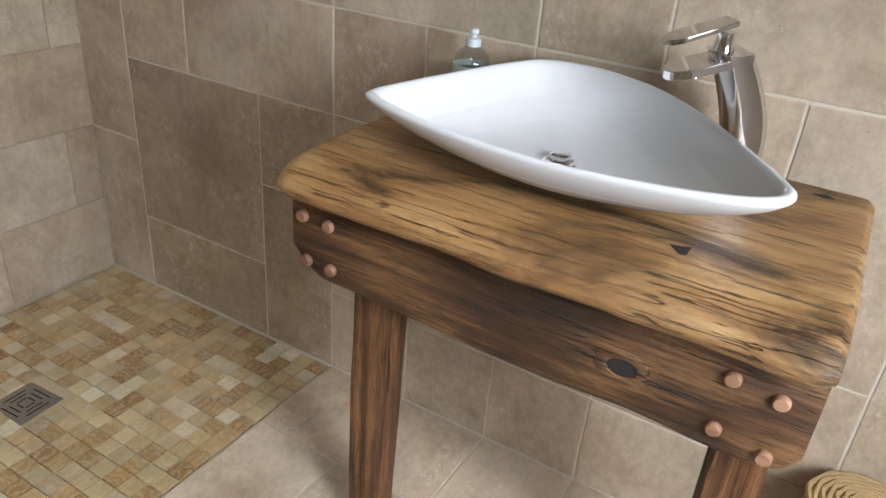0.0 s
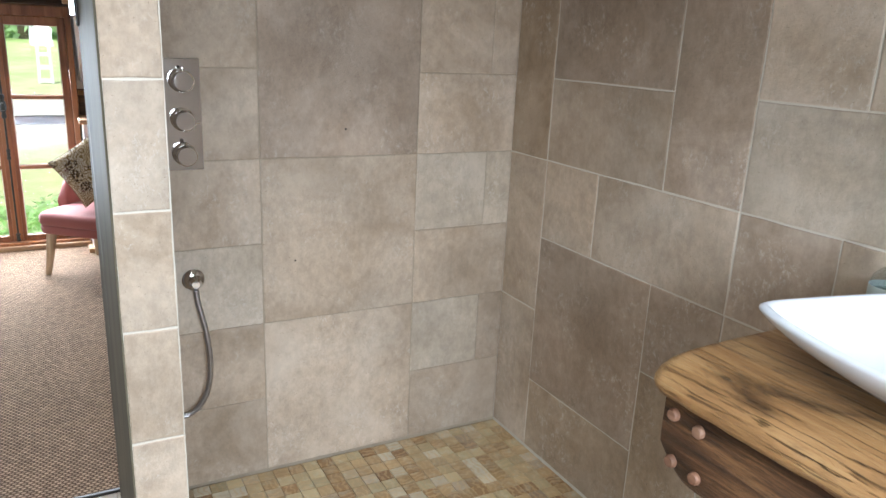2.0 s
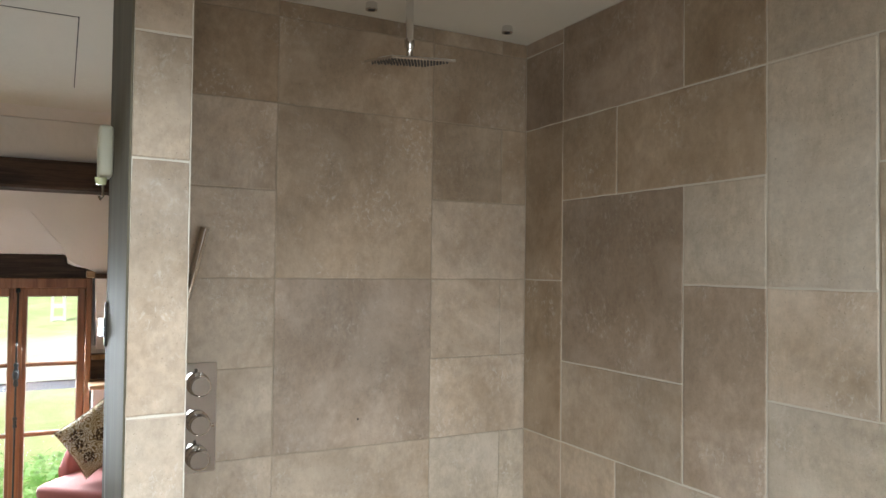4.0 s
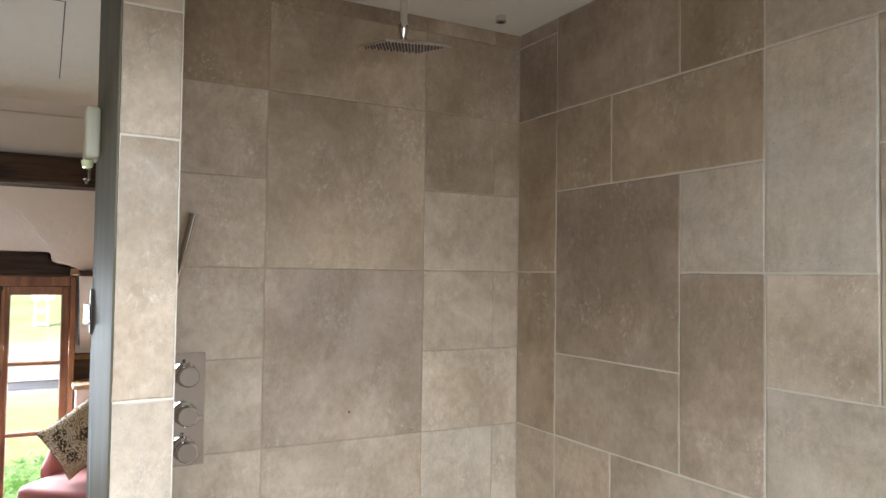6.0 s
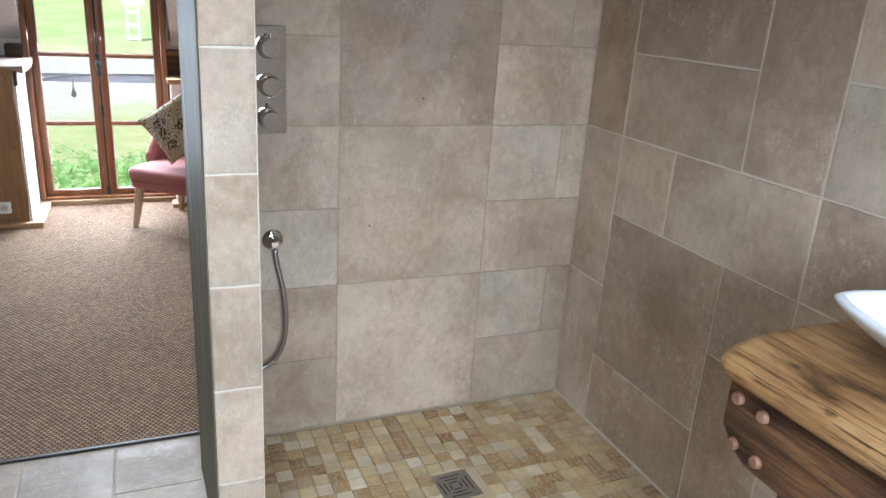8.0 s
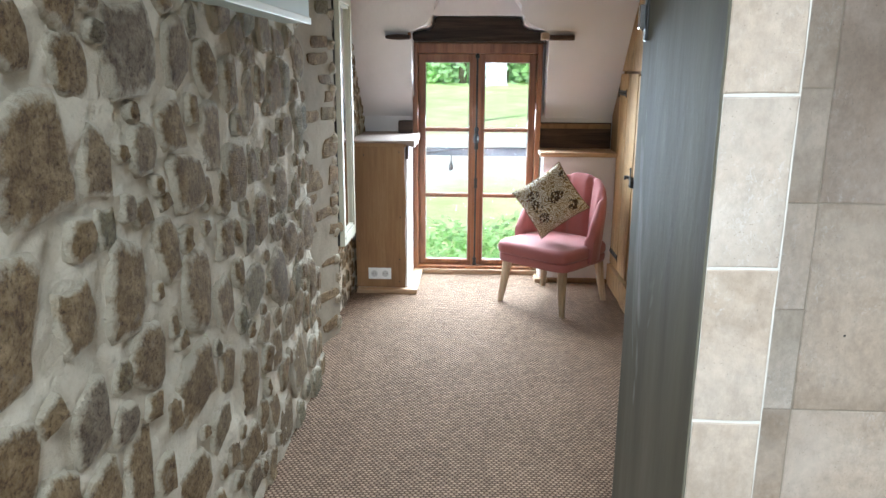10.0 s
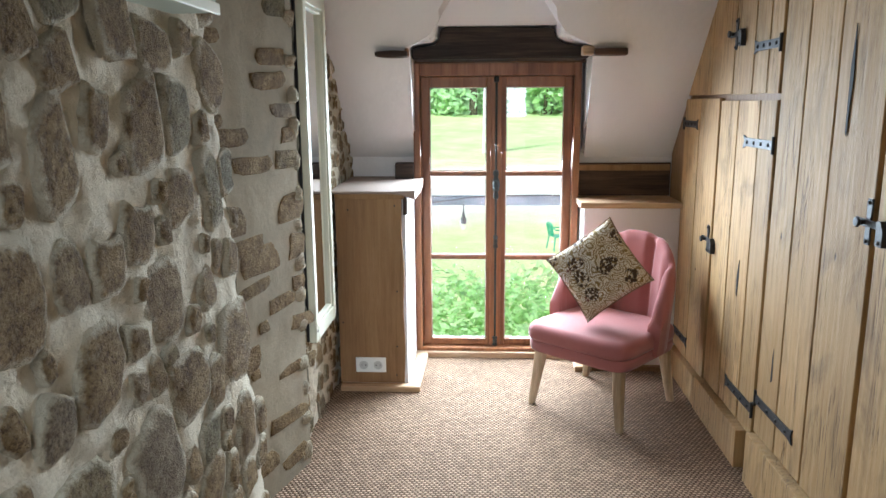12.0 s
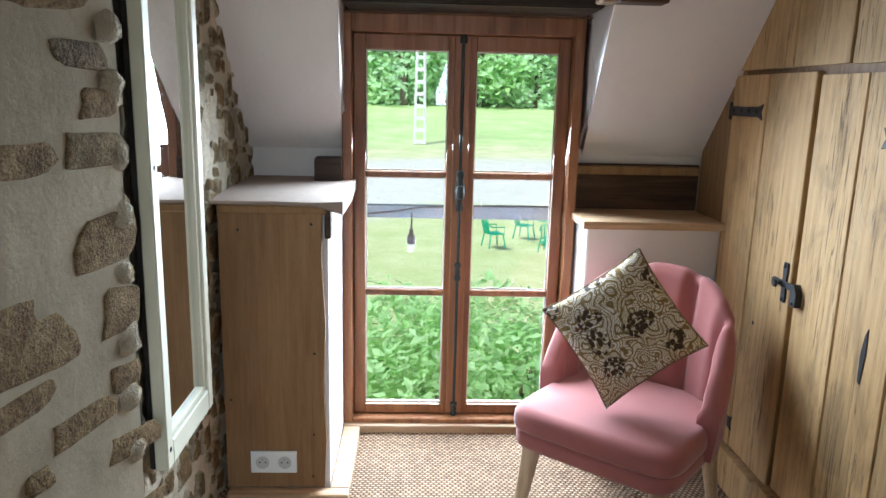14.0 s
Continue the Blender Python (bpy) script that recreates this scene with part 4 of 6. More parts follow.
part("spout", tongue(0.028, 0.160, 0.236, 0.194, 0.037, 0.040, 0.016), CHROME, tap, smooth=True)
part("lever_stem", lathe(bmesh.new(), [(0, 0), (0.02, 0), (0.018, 0.012), (0.014, 0.03), (0.018, 0.04), (0, 0.042)], 20, pose(0.068, 0, 0.238)), CHROME, tap, smooth=True)
part("lever", tongue(0.062, 0.174, 0.291, 0.250, 0.026, 0.032, 0.009), CHROME, tap, smooth=True)

# ---- soap bottle, tumbler, basket ----
soap = thing("soap_bottle", 1.505, -0.095, 0.9575, "clear soap pump bottle with pale pump behind the basin", "soap dispenser")
part("bottle", lathe(bmesh.new(), [(0, 0), (0.034, 0), (0.039, 0.006), (0.040, 0.108), (0.036, 0.130), (0.022, 0.145), (0.014, 0.149), (0.013, 0.152), (0, 0.152)], 28), CLEAR, soap, smooth=True)
part("soap", lathe(bmesh.new(), [(0, 0.003), (0.035, 0.006), (0.037, 0.10), (0, 0.10)], 28), SOAPLIQUID, soap, smooth=True)
part("label", lathe(bmesh.new(), [(0.0405, 0.04), (0.0408, 0.04), (0.0408, 0.112), (0.0405, 0.112), (0.0405, 0.04)], 28), LABEL, soap, smooth=True)
part("writing", boxed(-0.012, 0.012, -0.0418, -0.0412, 0.088, 0.096), GREYINK, soap)
pump = part("pump", lathe(bmesh.new(), [(0, 0.150), (0.016, 0.150), (0.016, 0.165), (0.012, 0.167), (0.006, 0.168), (0.006, 0.174), (0.009, 0.176), (0.009, 0.186), (0, 0.188)], 20), PUMP, soap, "pale grey-blue pump", smooth=True)
part("nozzle", tube(bmesh.new(), [(0, 0, 0.182), (-0.016, 0.022, 0.182), (-0.019, 0.027, 0.177)], 0.0045, 8), PUMP, pump, smooth=True)

cup = thing("wall_tumbler", 1.62, -0.085, 1.31, "white ceramic tumbler held by a round chrome wall holder", "tumbler")
part("cup", lathe(bmesh.new(), [(0, 0), (0.04, 0), (0.044, 0.004), (0.053, 0.085), (0.057, 0.092), (0.056, 0.102), (0.06, 0.108), (0.061, 0.124), (0.057, 0.127), (0.052, 0.12), (0.04, 0.008), (0, 0.007)], 36), WHITE, cup, smooth=True)
ring = part("holder_ring", lathe(bmesh.new(), [(0.0535, 0.088), (0.0585, 0.088), (0.0585, 0.094), (0.0535, 0.094), (0.0535, 0.088)], 36), CHROME, cup, smooth=True)
part("rosette", lathe(bmesh.new(), [(0, 0), (0.026, 0), (0.026, 0.008), (0.02, 0.012), (0, 0.013)], 28, pose(0.0, 0.085, 0.145, 90, 0, 0)), CHROME, cup, smooth=True)
part("bracket", tube(bmesh.new(), [(0, 0.075, 0.145), (0, 0.06, 0.135), (0, 0.056, 0.092)], 0.006, 10), CHROME, cup, smooth=True)

basket = thing("wicker_basket", 2.50, -0.12, 0.0, "round straw wicker basket with lid beside the bench", "basket")
bm = bmesh.new()
for j in range(22):
    z = 0.008 + j * 0.0163
    r = 0.105 + 0.012 * math.sin(math.pi * j / 22)
    tube(bm, [((r + 0.003 * math.sin(9 * a + j * math.pi)) * math.cos(a), (r + 0.003 * math.sin(9 * a + j * math.pi)) * math.sin(a), z) for a in [2 * math.pi * k / 36 for k in range(37)]], 0.0068, 6)
part("body", bm, STRAW, basket, smooth=True)
bm = bmesh.new()
for j in range(9):
    r = 0.11 - j * 0.0125
    tube(bm, [((r + 0.002 * math.sin(9 * a + j * math.pi)) * math.cos(a), (r + 0.002 * math.sin(9 * a + j * math.pi)) * math.sin(a), 0.367 + 0.0022 * j) for a in [2 * math.pi * k / 36 for k in range(37)]], 0.0068, 6)
part("lid", bm, STRAW, basket, smooth=True)

# ---- french window ----
window = tagged(new("window_1"), "varnished brown wooden french window with black bolt rod", kind="structure")
window.matrix_world = pose(-3.30, -1.7835, 0)
FY0, FY1 = WIN_Y0 + 1.7835, WIN_Y1 + 1.7835
bm = bmesh.new()
for b in ((-0.08, 0.05, FY0, FY0 + 0.036, 0.03, 1.60), (-0.08, 0.05, FY1 - 0.036, FY1, 0.03, 1.60), (-0.08, 0.05, FY0 + 0.036, FY1 - 0.036, 1.535, 1.60), (-0.08, 0.05, FY0 + 0.036, FY1 - 0.036, 0.02, 0.05), (-0.08, -0.047, FY0 + 0.036, FY0 + 0.055, 0.05, 1.535), (-0.08, -0.047, FY1 - 0.055, FY1 - 0.036, 0.05, 1.535), (-0.08, -0.047, FY0 + 0.055, FY1 - 0.055, 1.512, 1.535)):
    box(bm, *b, bevel=0.003)
part("frame", bm, FRAMEWOOD, window)
bm = boxed(-0.06, 0.075, FY0 - 0.01, FY1 + 0.02, -0.004, 0.032, bevel=0.006, seg=2)
part("window_sill", bm, OAKPALE, window, "pale oak floor sill")


def sash(y0, y1, hinge_y):
    s = bmesh.new()
    g0, g1 = y0 + 0.045, y1 - 0.05
    if hinge_y > 0:
        g0, g1 = y0 + 0.05, y1 - 0.045
    for b in ((-0.045, 0.0, y0, g0, 0.052, 1.533), (-0.045, 0.0, g1, y1, 0.052, 1.533), (-0.045, 0.0, g0, g1, 1.478, 1.533), (-0.045, 0.0, g0, g1, 0.052, 0.09)):
        box(s, *b, bevel=0.003)
    frame_ob = part("sash", s, FRAMEWOOD, window)
    for z in (1.012, 0.548):
        part("glazing_bar", boxed(-0.042, -0.004, g0, g1, z - 0.002, z + 0.022, bevel=0.004), FRAMEWOOD, frame_ob)
    for a, b in ((0.09, 0.546), (0.570, 1.010), (1.034, 1.478)):
        pane = part("pane", boxed(-0.03, -0.026, g0, g1, a, b), GLASS, frame_ob)
        pane.visible_shadow = False
        part("putty", frame_bm(-0.0262, -0.0225, g0, g1, a, b, 0.005), WHITEPUTTY, frame_ob, "pale glazing line")
    for z in (0.27, 0.80, 1.32):
        part("hinge", lathe(bmesh.new(), [(0, 0), (0.004, 0.001), (0.0055, 0.004), (0.0055, 0.043), (0.0065, 0.044), (0.0065, 0.047), (0.0055, 0.048), (0.0055, 0.088), (0.003, 0.093), (0, 0.094)], 12, pose(0.008, hinge_y, z)), BRASS, frame_ob, "aged brass hinge", smooth=True)


def frame_bm(x0, x1, y0, y1, z0, z1, w):
    bm = bmesh.new()
    for b in ((y0, y0 + w, z0, z1), (y1 - w, y1, z0, z1), (y0 + w, y1 - w, z0, z0 + w), (y0 + w, y1 - w, z1 - w, z1)):
        box(bm, x0, x1, *b)
    return bm


sash(FY0 + 0.038, -0.002, FY0 + 0.034)
sash(0.002, FY1 - 0.038, FY1 - 0.034)
part("astragal", boxed(-0.0, 0.014, -0.03, 0.03, 0.055, 1.532, bevel=0.005, seg=2), FRAMEWOOD, window)
rod = part("bolt_rod", lathe(bmesh.new(), [(0, 0.07), (0.006, 0.07), (0.006, 1.56), (0, 1.56)], 12, pose(0.028, 0, 0)), IRON, window, "dark green iron bolt rod", smooth=True)
for z, h, r in ((1.50, 0.10, 0.013), (0.615, 0.075, 0.012), (0.055, 0.06, 0.013)):
    part("guide", lathe(bmesh.new(), [(0, 0), (r, 0.004), (r * 1.15, h * 0.2), (r * 0.7, h * 0.35), (r, h * 0.5), (r * 0.7, h * 0.65), (r * 1.15, h * 0.8), (r, h - 0.004), (0, h)], 14, pose(0.026, 0, z)), IRON, rod, smooth=True)
part("rod_handle", lathe(bmesh.new(), [(0, 0), (0.012, 0.003), (0.016, 0.02), (0.011, 0.04), (0.018, 0.055), (0.021, 0.08), (0.018, 0.105), (0.011, 0.12), (0.016, 0.14), (0.012, 0.157), (0, 0.16)], 18, pose(0.03, 0, 0.885)), IRON, rod, smooth=True)
part("rod_knob", lathe(bmesh.new(), [(0, -0.028), (0.012, -0.022), (0.017, 0), (0.012, 0.022), (0, 0.028)], 16, pose(0.06, 0, 0.965)), IRON, rod, smooth=True)
part("knob_neck", lathe(bmesh.new(), [(0, 0), (0.007, 0), (0.007, 0.03), (0, 0.03)], 10, pose(0.03, 0, 0.965, 0, 90, 0)), IRON, rod, smooth=True)

# lintel over the window, with its two pegs and blocks
bm = prism(bmesh.new(), [(-2.20, 1.606), (-1.345, 1.606), (-1.345, 1.655), (-1.47, 1.668), (-1.505, 1.69), (-1.51, 1.735), (-1.53, 1.748), (-1.75, 1.752), (-2.04, 1.757), (-2.06, 1.742), (-2.065, 1.69), (-2.085, 1.668), (-2.20, 1.66)], "x", -3.275, -2.99)
bmesh.ops.bevel(bm, geom=list(bm.edges), offset=0.006, segments=2, affect="EDGES")
tagged(part("window_lintel", bm, DARKWOOD, smooth=True), "near-black old oak lintel beam over the window", "beam")
for y0, y1, z0, tilt in ((-2.355, -2.205, 1.612, 3), (-1.345, -1.195, 1.612, 0)):
    bm = bmesh.new()
    rows = []
    for i in range(9):
        t = i / 8
        h = 0.016 * (1 - 0.45 * abs(t - 0.55) ** 2 * (3 if tilt else 0.3))
        rows.append([bm.verts.new((sx * 0.05, y0 + (y1 - y0) * t, sz * h + 0.02)) for sx, sz in ((-1, -1), (1, -1), (1, 1), (-1, 1))])
    grid_faces(bm, rows, True)
    bm.faces.new(rows[0][::-1])
    bm.faces.new(rows[-1])
    bmesh.ops.bevel(bm, geom=list(bm.edges), offset=0.003, segments=1, affect="EDGES")
    peg = part("timber_end", bm, DARKWOOD2)
    peg.matrix_world = pose(-2.865, 0, z0 - 0.01)
    tagged(peg, "dark split timber end poking out of the sloping plaster", "timber", "timber ends beside the window")
for y, w in ((-1.36, 0.055), (-2.205, 0.02)):
    block = part("packing_block", boxed(-0.06, 0.03, -w / 2, w / 2, 0, 0.045, bevel=0.006), OAKPALE if w > 0.03 else FRAMEWOOD)
    block.matrix_world = pose(-2.88, y - 0.005, 1.61)
    tagged(block, "small wooden packing block at the lintel end", "timber", "packing blocks")
post = part("post_end", boxed(-0.05, 0.05, -0.05, 0.05, 0, 0.092, bevel=0.01, seg=2), DARKWOOD, smooth=True)
post.matrix_world = pose(-3.27, -2.275, 0.992, 0, 0, 4)
tagged(post, "dark stub of an old beam on the plaster ledge", "timber")

# ---- boxed-in corner by the window: oak front, plaster top ----
cab = thing("boxed_corner", -2.765, -2.555, 0, "oak boarded corner box with brownish plaster ledge under the slope", "boxed corner")
part("oak_front", prism(bmesh.new(), [(0.0, 0.03), (0.318, 0.03), (0.325, 0.2), (0.318, 0.4), (0.326, 0.6), (0.315, 0.8), (0.318, 0.968), (0.0, 0.968)], "x", -0.024, 0.0), OAKFRONT, cab, "plain mid-brown oak board")
part("plaster_side", prism(bmesh.new(), [(-0.66, 0.0), (-0.03, 0.0), (-0.026, 0.4), (-0.03, 0.97), (-0.66, 0.97)], "y", 0.0, 0.333), PLASTER, cab, "white plaster body")
part("oak_cap", boxed(-0.02, 0.006, -0.002, 0.332, 0.952, 0.977, bevel=0.004), OAKFRONT, cab)
part("bracket", boxed(-0.05, -0.004, 0.325, 0.345, 0.875, 0.972, bevel=0.003), DARKWOOD2, cab, "dark wooden bracket")
bm = bmesh.new()
rows = []
for i in range(13):
    y = -0.02 + 0.40 * i / 12
    lip = 0.014 * noise.noise(Vector((y * 9, 4, 0))) + (-0.035 * ((y - 0.3) / 0.08) ** 2 if y > 0.3 else 0)
    hang = -0.03 * max(0, (y - 0.30) / 0.08)
    rows.append([bm.verts.new(v) for v in ((-0.66, y, 1.002), (-0.3, y, 1.0), (-0.03 + lip, y, 0.996), (0.010 + lip, y, 0.990), (0.016 + lip, y, 0.982 + hang), (0.004 + lip, y, 0.976 + hang), (-0.3, y, 0.974 + hang), (-0.66, y, 0.974))])
grid_faces(bm, rows, True)
bm.faces.new(rows[0][::-1])
bm.faces.new(rows[-1])
part("plaster_ledge", bm, LEDGE, cab, "rounded plaster ledge, darkened to a brownish tone", smooth=True)
part("plinth", boxed(-0.0, 0.05, 0.005, 0.40, 0, 0.03, bevel=0.004), OAKPALE, cab, "pale oak plinth strip")
part("plinth", boxed(-0.46, 0.0, 0.335, 0.40, 0, 0.03, bevel=0.004), OAKPALE, cab, "pale oak plinth strip")
for y, z in ((0.06, 0.90), (0.285, 0.92), (0.29, 0.5), (0.285, 0.22), (0.28, 0.07), (0.02, 0.34)):
    part("nail", lathe(bmesh.new(), [(0, 0.001), (0.004, 0.0008), (0.0045, 0), (0, 0)], 8, pose(0.0, y, z, 0, 90, 0)), IRON, cab)
socket = thing("double_socket", -2.765, -2.402, 0.125, "white double wall socket with round inserts on oak", "socket")
part("plate", boxed(0, 0.009, -0.075, 0.075, -0.038, 0.038, bevel=0.003, seg=2), WHITEPLASTIC, socket)
for y in (-0.036, 0.036):
    well = part("insert", lathe(bmesh.new(), [(0, 0), (0.0215, 0.0), (0.022, 0.0015), (0.0195, 0.002), (0.018, 0.0006), (0, 0.0006)], 24, pose(0.0095, y, 0, 0, 90, 0)), SOCKETGREY, socket, smooth=True)
    for dy, dz in ((-0.0095, 0), (0.0095, 0)):
        part("contact", lathe(bmesh.new(), [(0, 0.0006), (0.0028, 0.0006), (0.0028, 0), (0, 0)], 8, pose(0.010, y + dy, dz, 0, 90, 0)), BLACK, well)
    part("earth_pin", lathe(bmesh.new(), [(0, 0.006), (0.002, 0.005), (0.0024, 0), (0, 0)], 8, pose(0.010, y, 0.011, 0, 90, 0)), STEEL, well)

# ---- shelf and niche at the other side ----
ledge = thing("window_ledge", -3.06, -1.335, 0, "oak topped plaster ledge with a dark wood lined niche", "ledge")
part("plaster_front", boxed(-0.30, -0.02, 0.0, 0.485, 0.0, 0.868, bevel=0.006), PLASTER, ledge, "white plaster body")
part("oak_shelf", boxed(-0.295, 0.012, -0.022, 0.488, 0.868, 0.897, bevel=0.006, seg=2), OAKPALE, ledge, "pale oak shelf board")
part("niche_back", boxed(-0.33, -0.29, -0.005, 0.49, 0.897, 1.075), OAKDARK, ledge, "dark brown niche boarding")
part("niche_rail", boxed(-0.29, -0.255, -0.004, 0.48, 1.035, 1.068, bevel=0.003), OAKFRONT, ledge, "brown oak rail")
part("skirting", boxed(-0.02, 0.012, 0.0, 0.47, 0.0, 0.028, bevel=0.004), OAKFRONT, ledge, "brown oak floor strip")
part("foot_block", boxed(-0.1, 0.03, -0.03, 0.06, 0, 0.03, bevel=0.004), OAKPALE, ledge)

# ---- cupboard wall ----
CUP_Y = -0.848


def board(name, x0, x1, z0, z1, parent, base, mat, y=0.0, th=0.024, top=None, seed=0):
    """A plank facing -y between bounds, its edges a little wavy; top: (z at x0, z at x1) for a slanted head."""
    bm = bmesh.new()
    cx, cz = (x0 + x1) / 2, z0
    za, zb = top or (z1, z1)
    n = 10
    left = [(x0 + 0.0025 * noise.noise(Vector((seed, i * 0.7, x0 * 5))) - 0.0, z0 + (za - z0) * i / n) for i in range(n + 1)]
    right = [(x1 + 0.0025 * noise.noise(Vector((seed, i * 0.7, x1 * 5 + 3))), z0 + (zb - z0) * i / n) for i in range(n + 1)]
    rows = []
    for (xa, u), (xb, v) in zip(left, right):
        rows.append([bm.verts.new(p) for p in ((xa - cx, th, u - cz), (xa - cx, 0.003, u - cz), (xa - cx + 0.003, 0.0, u - cz), (xb - cx - 0.003, 0.0, v - cz), (xb - cx, 0.003, v - cz), (xb - cx, th, v - cz))])
    grid_faces(bm, rows, True)
    bm.faces.new(rows[0][::-1])
    bm.faces.new(rows[-1])
    ob = part(name, bm, mat, parent)
    ob.matrix_basis = pose(cx - base[0], y, cz - base[2])
    return ob


def strap(parent, base, x, z, length, flip=1, tilt=0.0):
    """A black strap hinge that ends in a fishtail, with four domed rivets."""
    bm = bmesh.new()
    w = 0.016
    prism(bm, [(0, -w), (length - 0.03, -w), (length, -w - 0.009), (length - 0.012, 0), (length, w + 0.009), (length - 0.03, w), (0, w)], "y", -0.005, 0.0)
    ob = part("strap_hinge", bm, IRONBLACK, parent, "black iron strap hinge")
    m = pose(x - base[0], -0.0008, z - base[2]) @ Matrix.Diagonal((flip, 1, 1, 1))
    if flip < 0:
        ob.data.flip_normals()
    ob.matrix_basis = m
    for i in range(4):
        part("rivet", lathe(bmesh.new(), [(0, 0.006), (0.004, 0.0052), (0.0065, 0.003), (0.0075, 0), (0, 0)], 10, pose(length * (0.12 + 0.24 * i), -0.005, 0, 90, 0, 0)), IRONBLACK, ob, smooth=True)
    part("knuckle", lathe(bmesh.new(), [(0, -0.03), (0.006, -0.03), (0.006, 0.03), (0, 0.03)], 10, pose(-0.004, -0.003, 0)), IRONBLACK, ob, smooth=True)
    return ob


def latch_at(parent, base, x, z, side=1):
    """A black thumb latch: a plate, a bar across the gap and a hooked keeper."""
    ob = part("latch", prism(bmesh.new(), [(-0.010, -0.06), (0.010, -0.06), (0.013, -0.045), (0.009, 0), (0.013, 0.045), (0.010, 0.06), (-0.010, 0.06), (-0.013, 0.045), (-0.009, 0), (-0.013, -0.045)], "y", -0.005, 0), IRONBLACK, parent, "black iron thumb latch")
    ob.matrix_basis = pose(x - base[0], -0.0008, z - base[2])
    part("bar", boxed(-0.05, 0.095 * side if side > 0 else 0.05, -0.014, -0.008, -0.012, 0.008, bevel=0.002), IRONBLACK, ob)
    part("thumb_piece", lathe(bmesh.new(), [(0, 0), (0.006, 0), (0.007, 0.02), (0.014, 0.026), (0.012, 0.032), (0, 0.034)], 12, pose(0, -0.005, 0, 90, 0, 0)), IRONBLACK, ob, smooth=True)
    part("keeper", prism(bmesh.new(), [(0.07, -0.05), (0.10, -0.05), (0.10, -0.01), (0.085, 0.014), (0.068, 0.012)], "y", -0.02, 0), IRONBLACK, ob)
    for dx, dz in ((0, 0.05), (0, -0.05), (-0.045, 0), (0.085, -0.04)):
        part("rivet", lathe(bmesh.new(), [(0, 0.005), (0.004, 0.004), (0.006, 0), (0, 0)], 8, pose(dx, -0.006 if dx == 0 else -0.02 if dx > 0 else -0.014, dz, 90, 0, 0)), IRONBLACK, ob, smooth=True)
    return ob


DOOR_MATS = None


def cupboard_door(x0, x1, z0, z1, cuts, label, tops=None, group="cupboard doors"):
    base = (x0, CUP_Y, z0)
    d = thing("plank_cupboard", *base, label, "cupboard door", group)
    xs = [x0] + list(cuts) + [x1]
    for i, (a, b) in enumerate(zip(xs, xs[1:])):
        board("plank", a + (0.006 if i == 0 else 0.0022), b - (0.006 if i == len(xs) - 2 else 0.0022), z0 + 0.002 * (i % 2), z1, d, base, OAKBOARD, y=0.0015 * ((i * 7) % 3 - 1), top=tops[i] if tops else None, seed=x0 + i)
    return d, base


d, b = cupboard_door(-3.10, -2.565, 0.15, 1.408, (-2.845,), "low oak plank cupboard door with black hinges beside the chair")
strap(d, b, -3.095, 1.29, 0.235)
strap(d, b, -3.095, 0.235, 0.26)
latch_at(d, b, -2.60, 0.80)
part("knot", lathe(bmesh.new(), [(0, -0.0012), (0.006, -0.001), (0.0065, 0), (0, 0)], 10, pose(-2.77 + 3.10, -0.001, 0.62 - 0.15, 90, 0, 0)), BLACK, d, "dark knot hole")
d, b = cupboard_door(-2.548, -1.945, 0.17, 1.398, (-2.33, -2.105), "low oak plank cupboard door with ridged grain and black hinges")
strap(d, b, -1.95, 1.245, 0.29, -1)
strap(d, b, -1.95, 0.275, 0.30, -1)
bm = prism(bmesh.new(), [(-0.006, -0.07), (0.004, -0.075), (0.012, 0.0), (0.010, 0.07), (0.0, 0.05), (-0.008, 0.0)], "y", -0.0012, 0.0005)
part("split", bm, BLACK, d, "dark split in the grain").matrix_basis = pose(-2.20 + 2.548, -0.001, 0.72 - 0.17)
bx = (-3.10, CUP_Y, 1.425)
fixed = thing("boarded_panel", *bx, "fixed oak boards filling the wall under the slope", "cupboard panel")
zs = lambda x: 1.068 + 1.05 * (x + 3.40) + 0.02
board("plank", -3.06, -2.71, 1.425, 0, fixed, bx, OAKBOARD, top=(zs(-3.06), zs(-2.71)), seed=4)
board("plank", -2.707, -2.425, 1.425, 0, fixed, bx, OAKBOARD, top=(zs(-2.707), zs(-2.425)), seed=5)
bx = (-3.40, CUP_Y, 0.9)
fixed = thing("boarded_panel", *bx, "dark oak board closing the niche under the slope", "cupboard panel")
board("plank", -3.34, -3.105, 0.89, 0, fixed, bx, OAKFRONT, y=0.004, top=(zs(-3.34) - 0.02, zs(-3.105)), seed=6)
board("plank", -3.07, -3.03, 1.36, 0, fixed, bx, OAKFRONT, y=0.012, top=(zs(-3.07), zs(-3.03)), seed=7)
d, b = cupboard_door(-2.418, -1.945, 1.422, 2.2, (-2.20, -2.06), "upper oak plank cupboard door under the slope", tops=[(zs(-2.418), zs(-2.20)), (zs(-2.20), zs(-2.06)), (zs(-2.06), zs(-1.945))])
strap(d, b, -1.955, 1.59, 0.24, -1)
latch_at(d, b, -2.40, 1.655)
d, b = cupboard_door(-1.925, -1.262, 0.21, 2.44, (-1.735, -1.53), "tall oak plank cupboard door with dark gaps and splits")
strap(d, b, -1.915, 0.335, 0.32)
strap(d, b, -1.915, 1.80, 0.34)
latch_at(d, b, -1.275, 1.09)
part("split", prism(bmesh.new(), [(-0.004, -0.13), (0.004, -0.14), (0.014, 0.02), (0.006, 0.16), (-0.006, 0.04)], "y", -0.0012, 0.0005), BLACK, d, "dark split in the grain").matrix_basis = pose(-1.45 + 1.925, -0.001, 1.44 - 0.21)
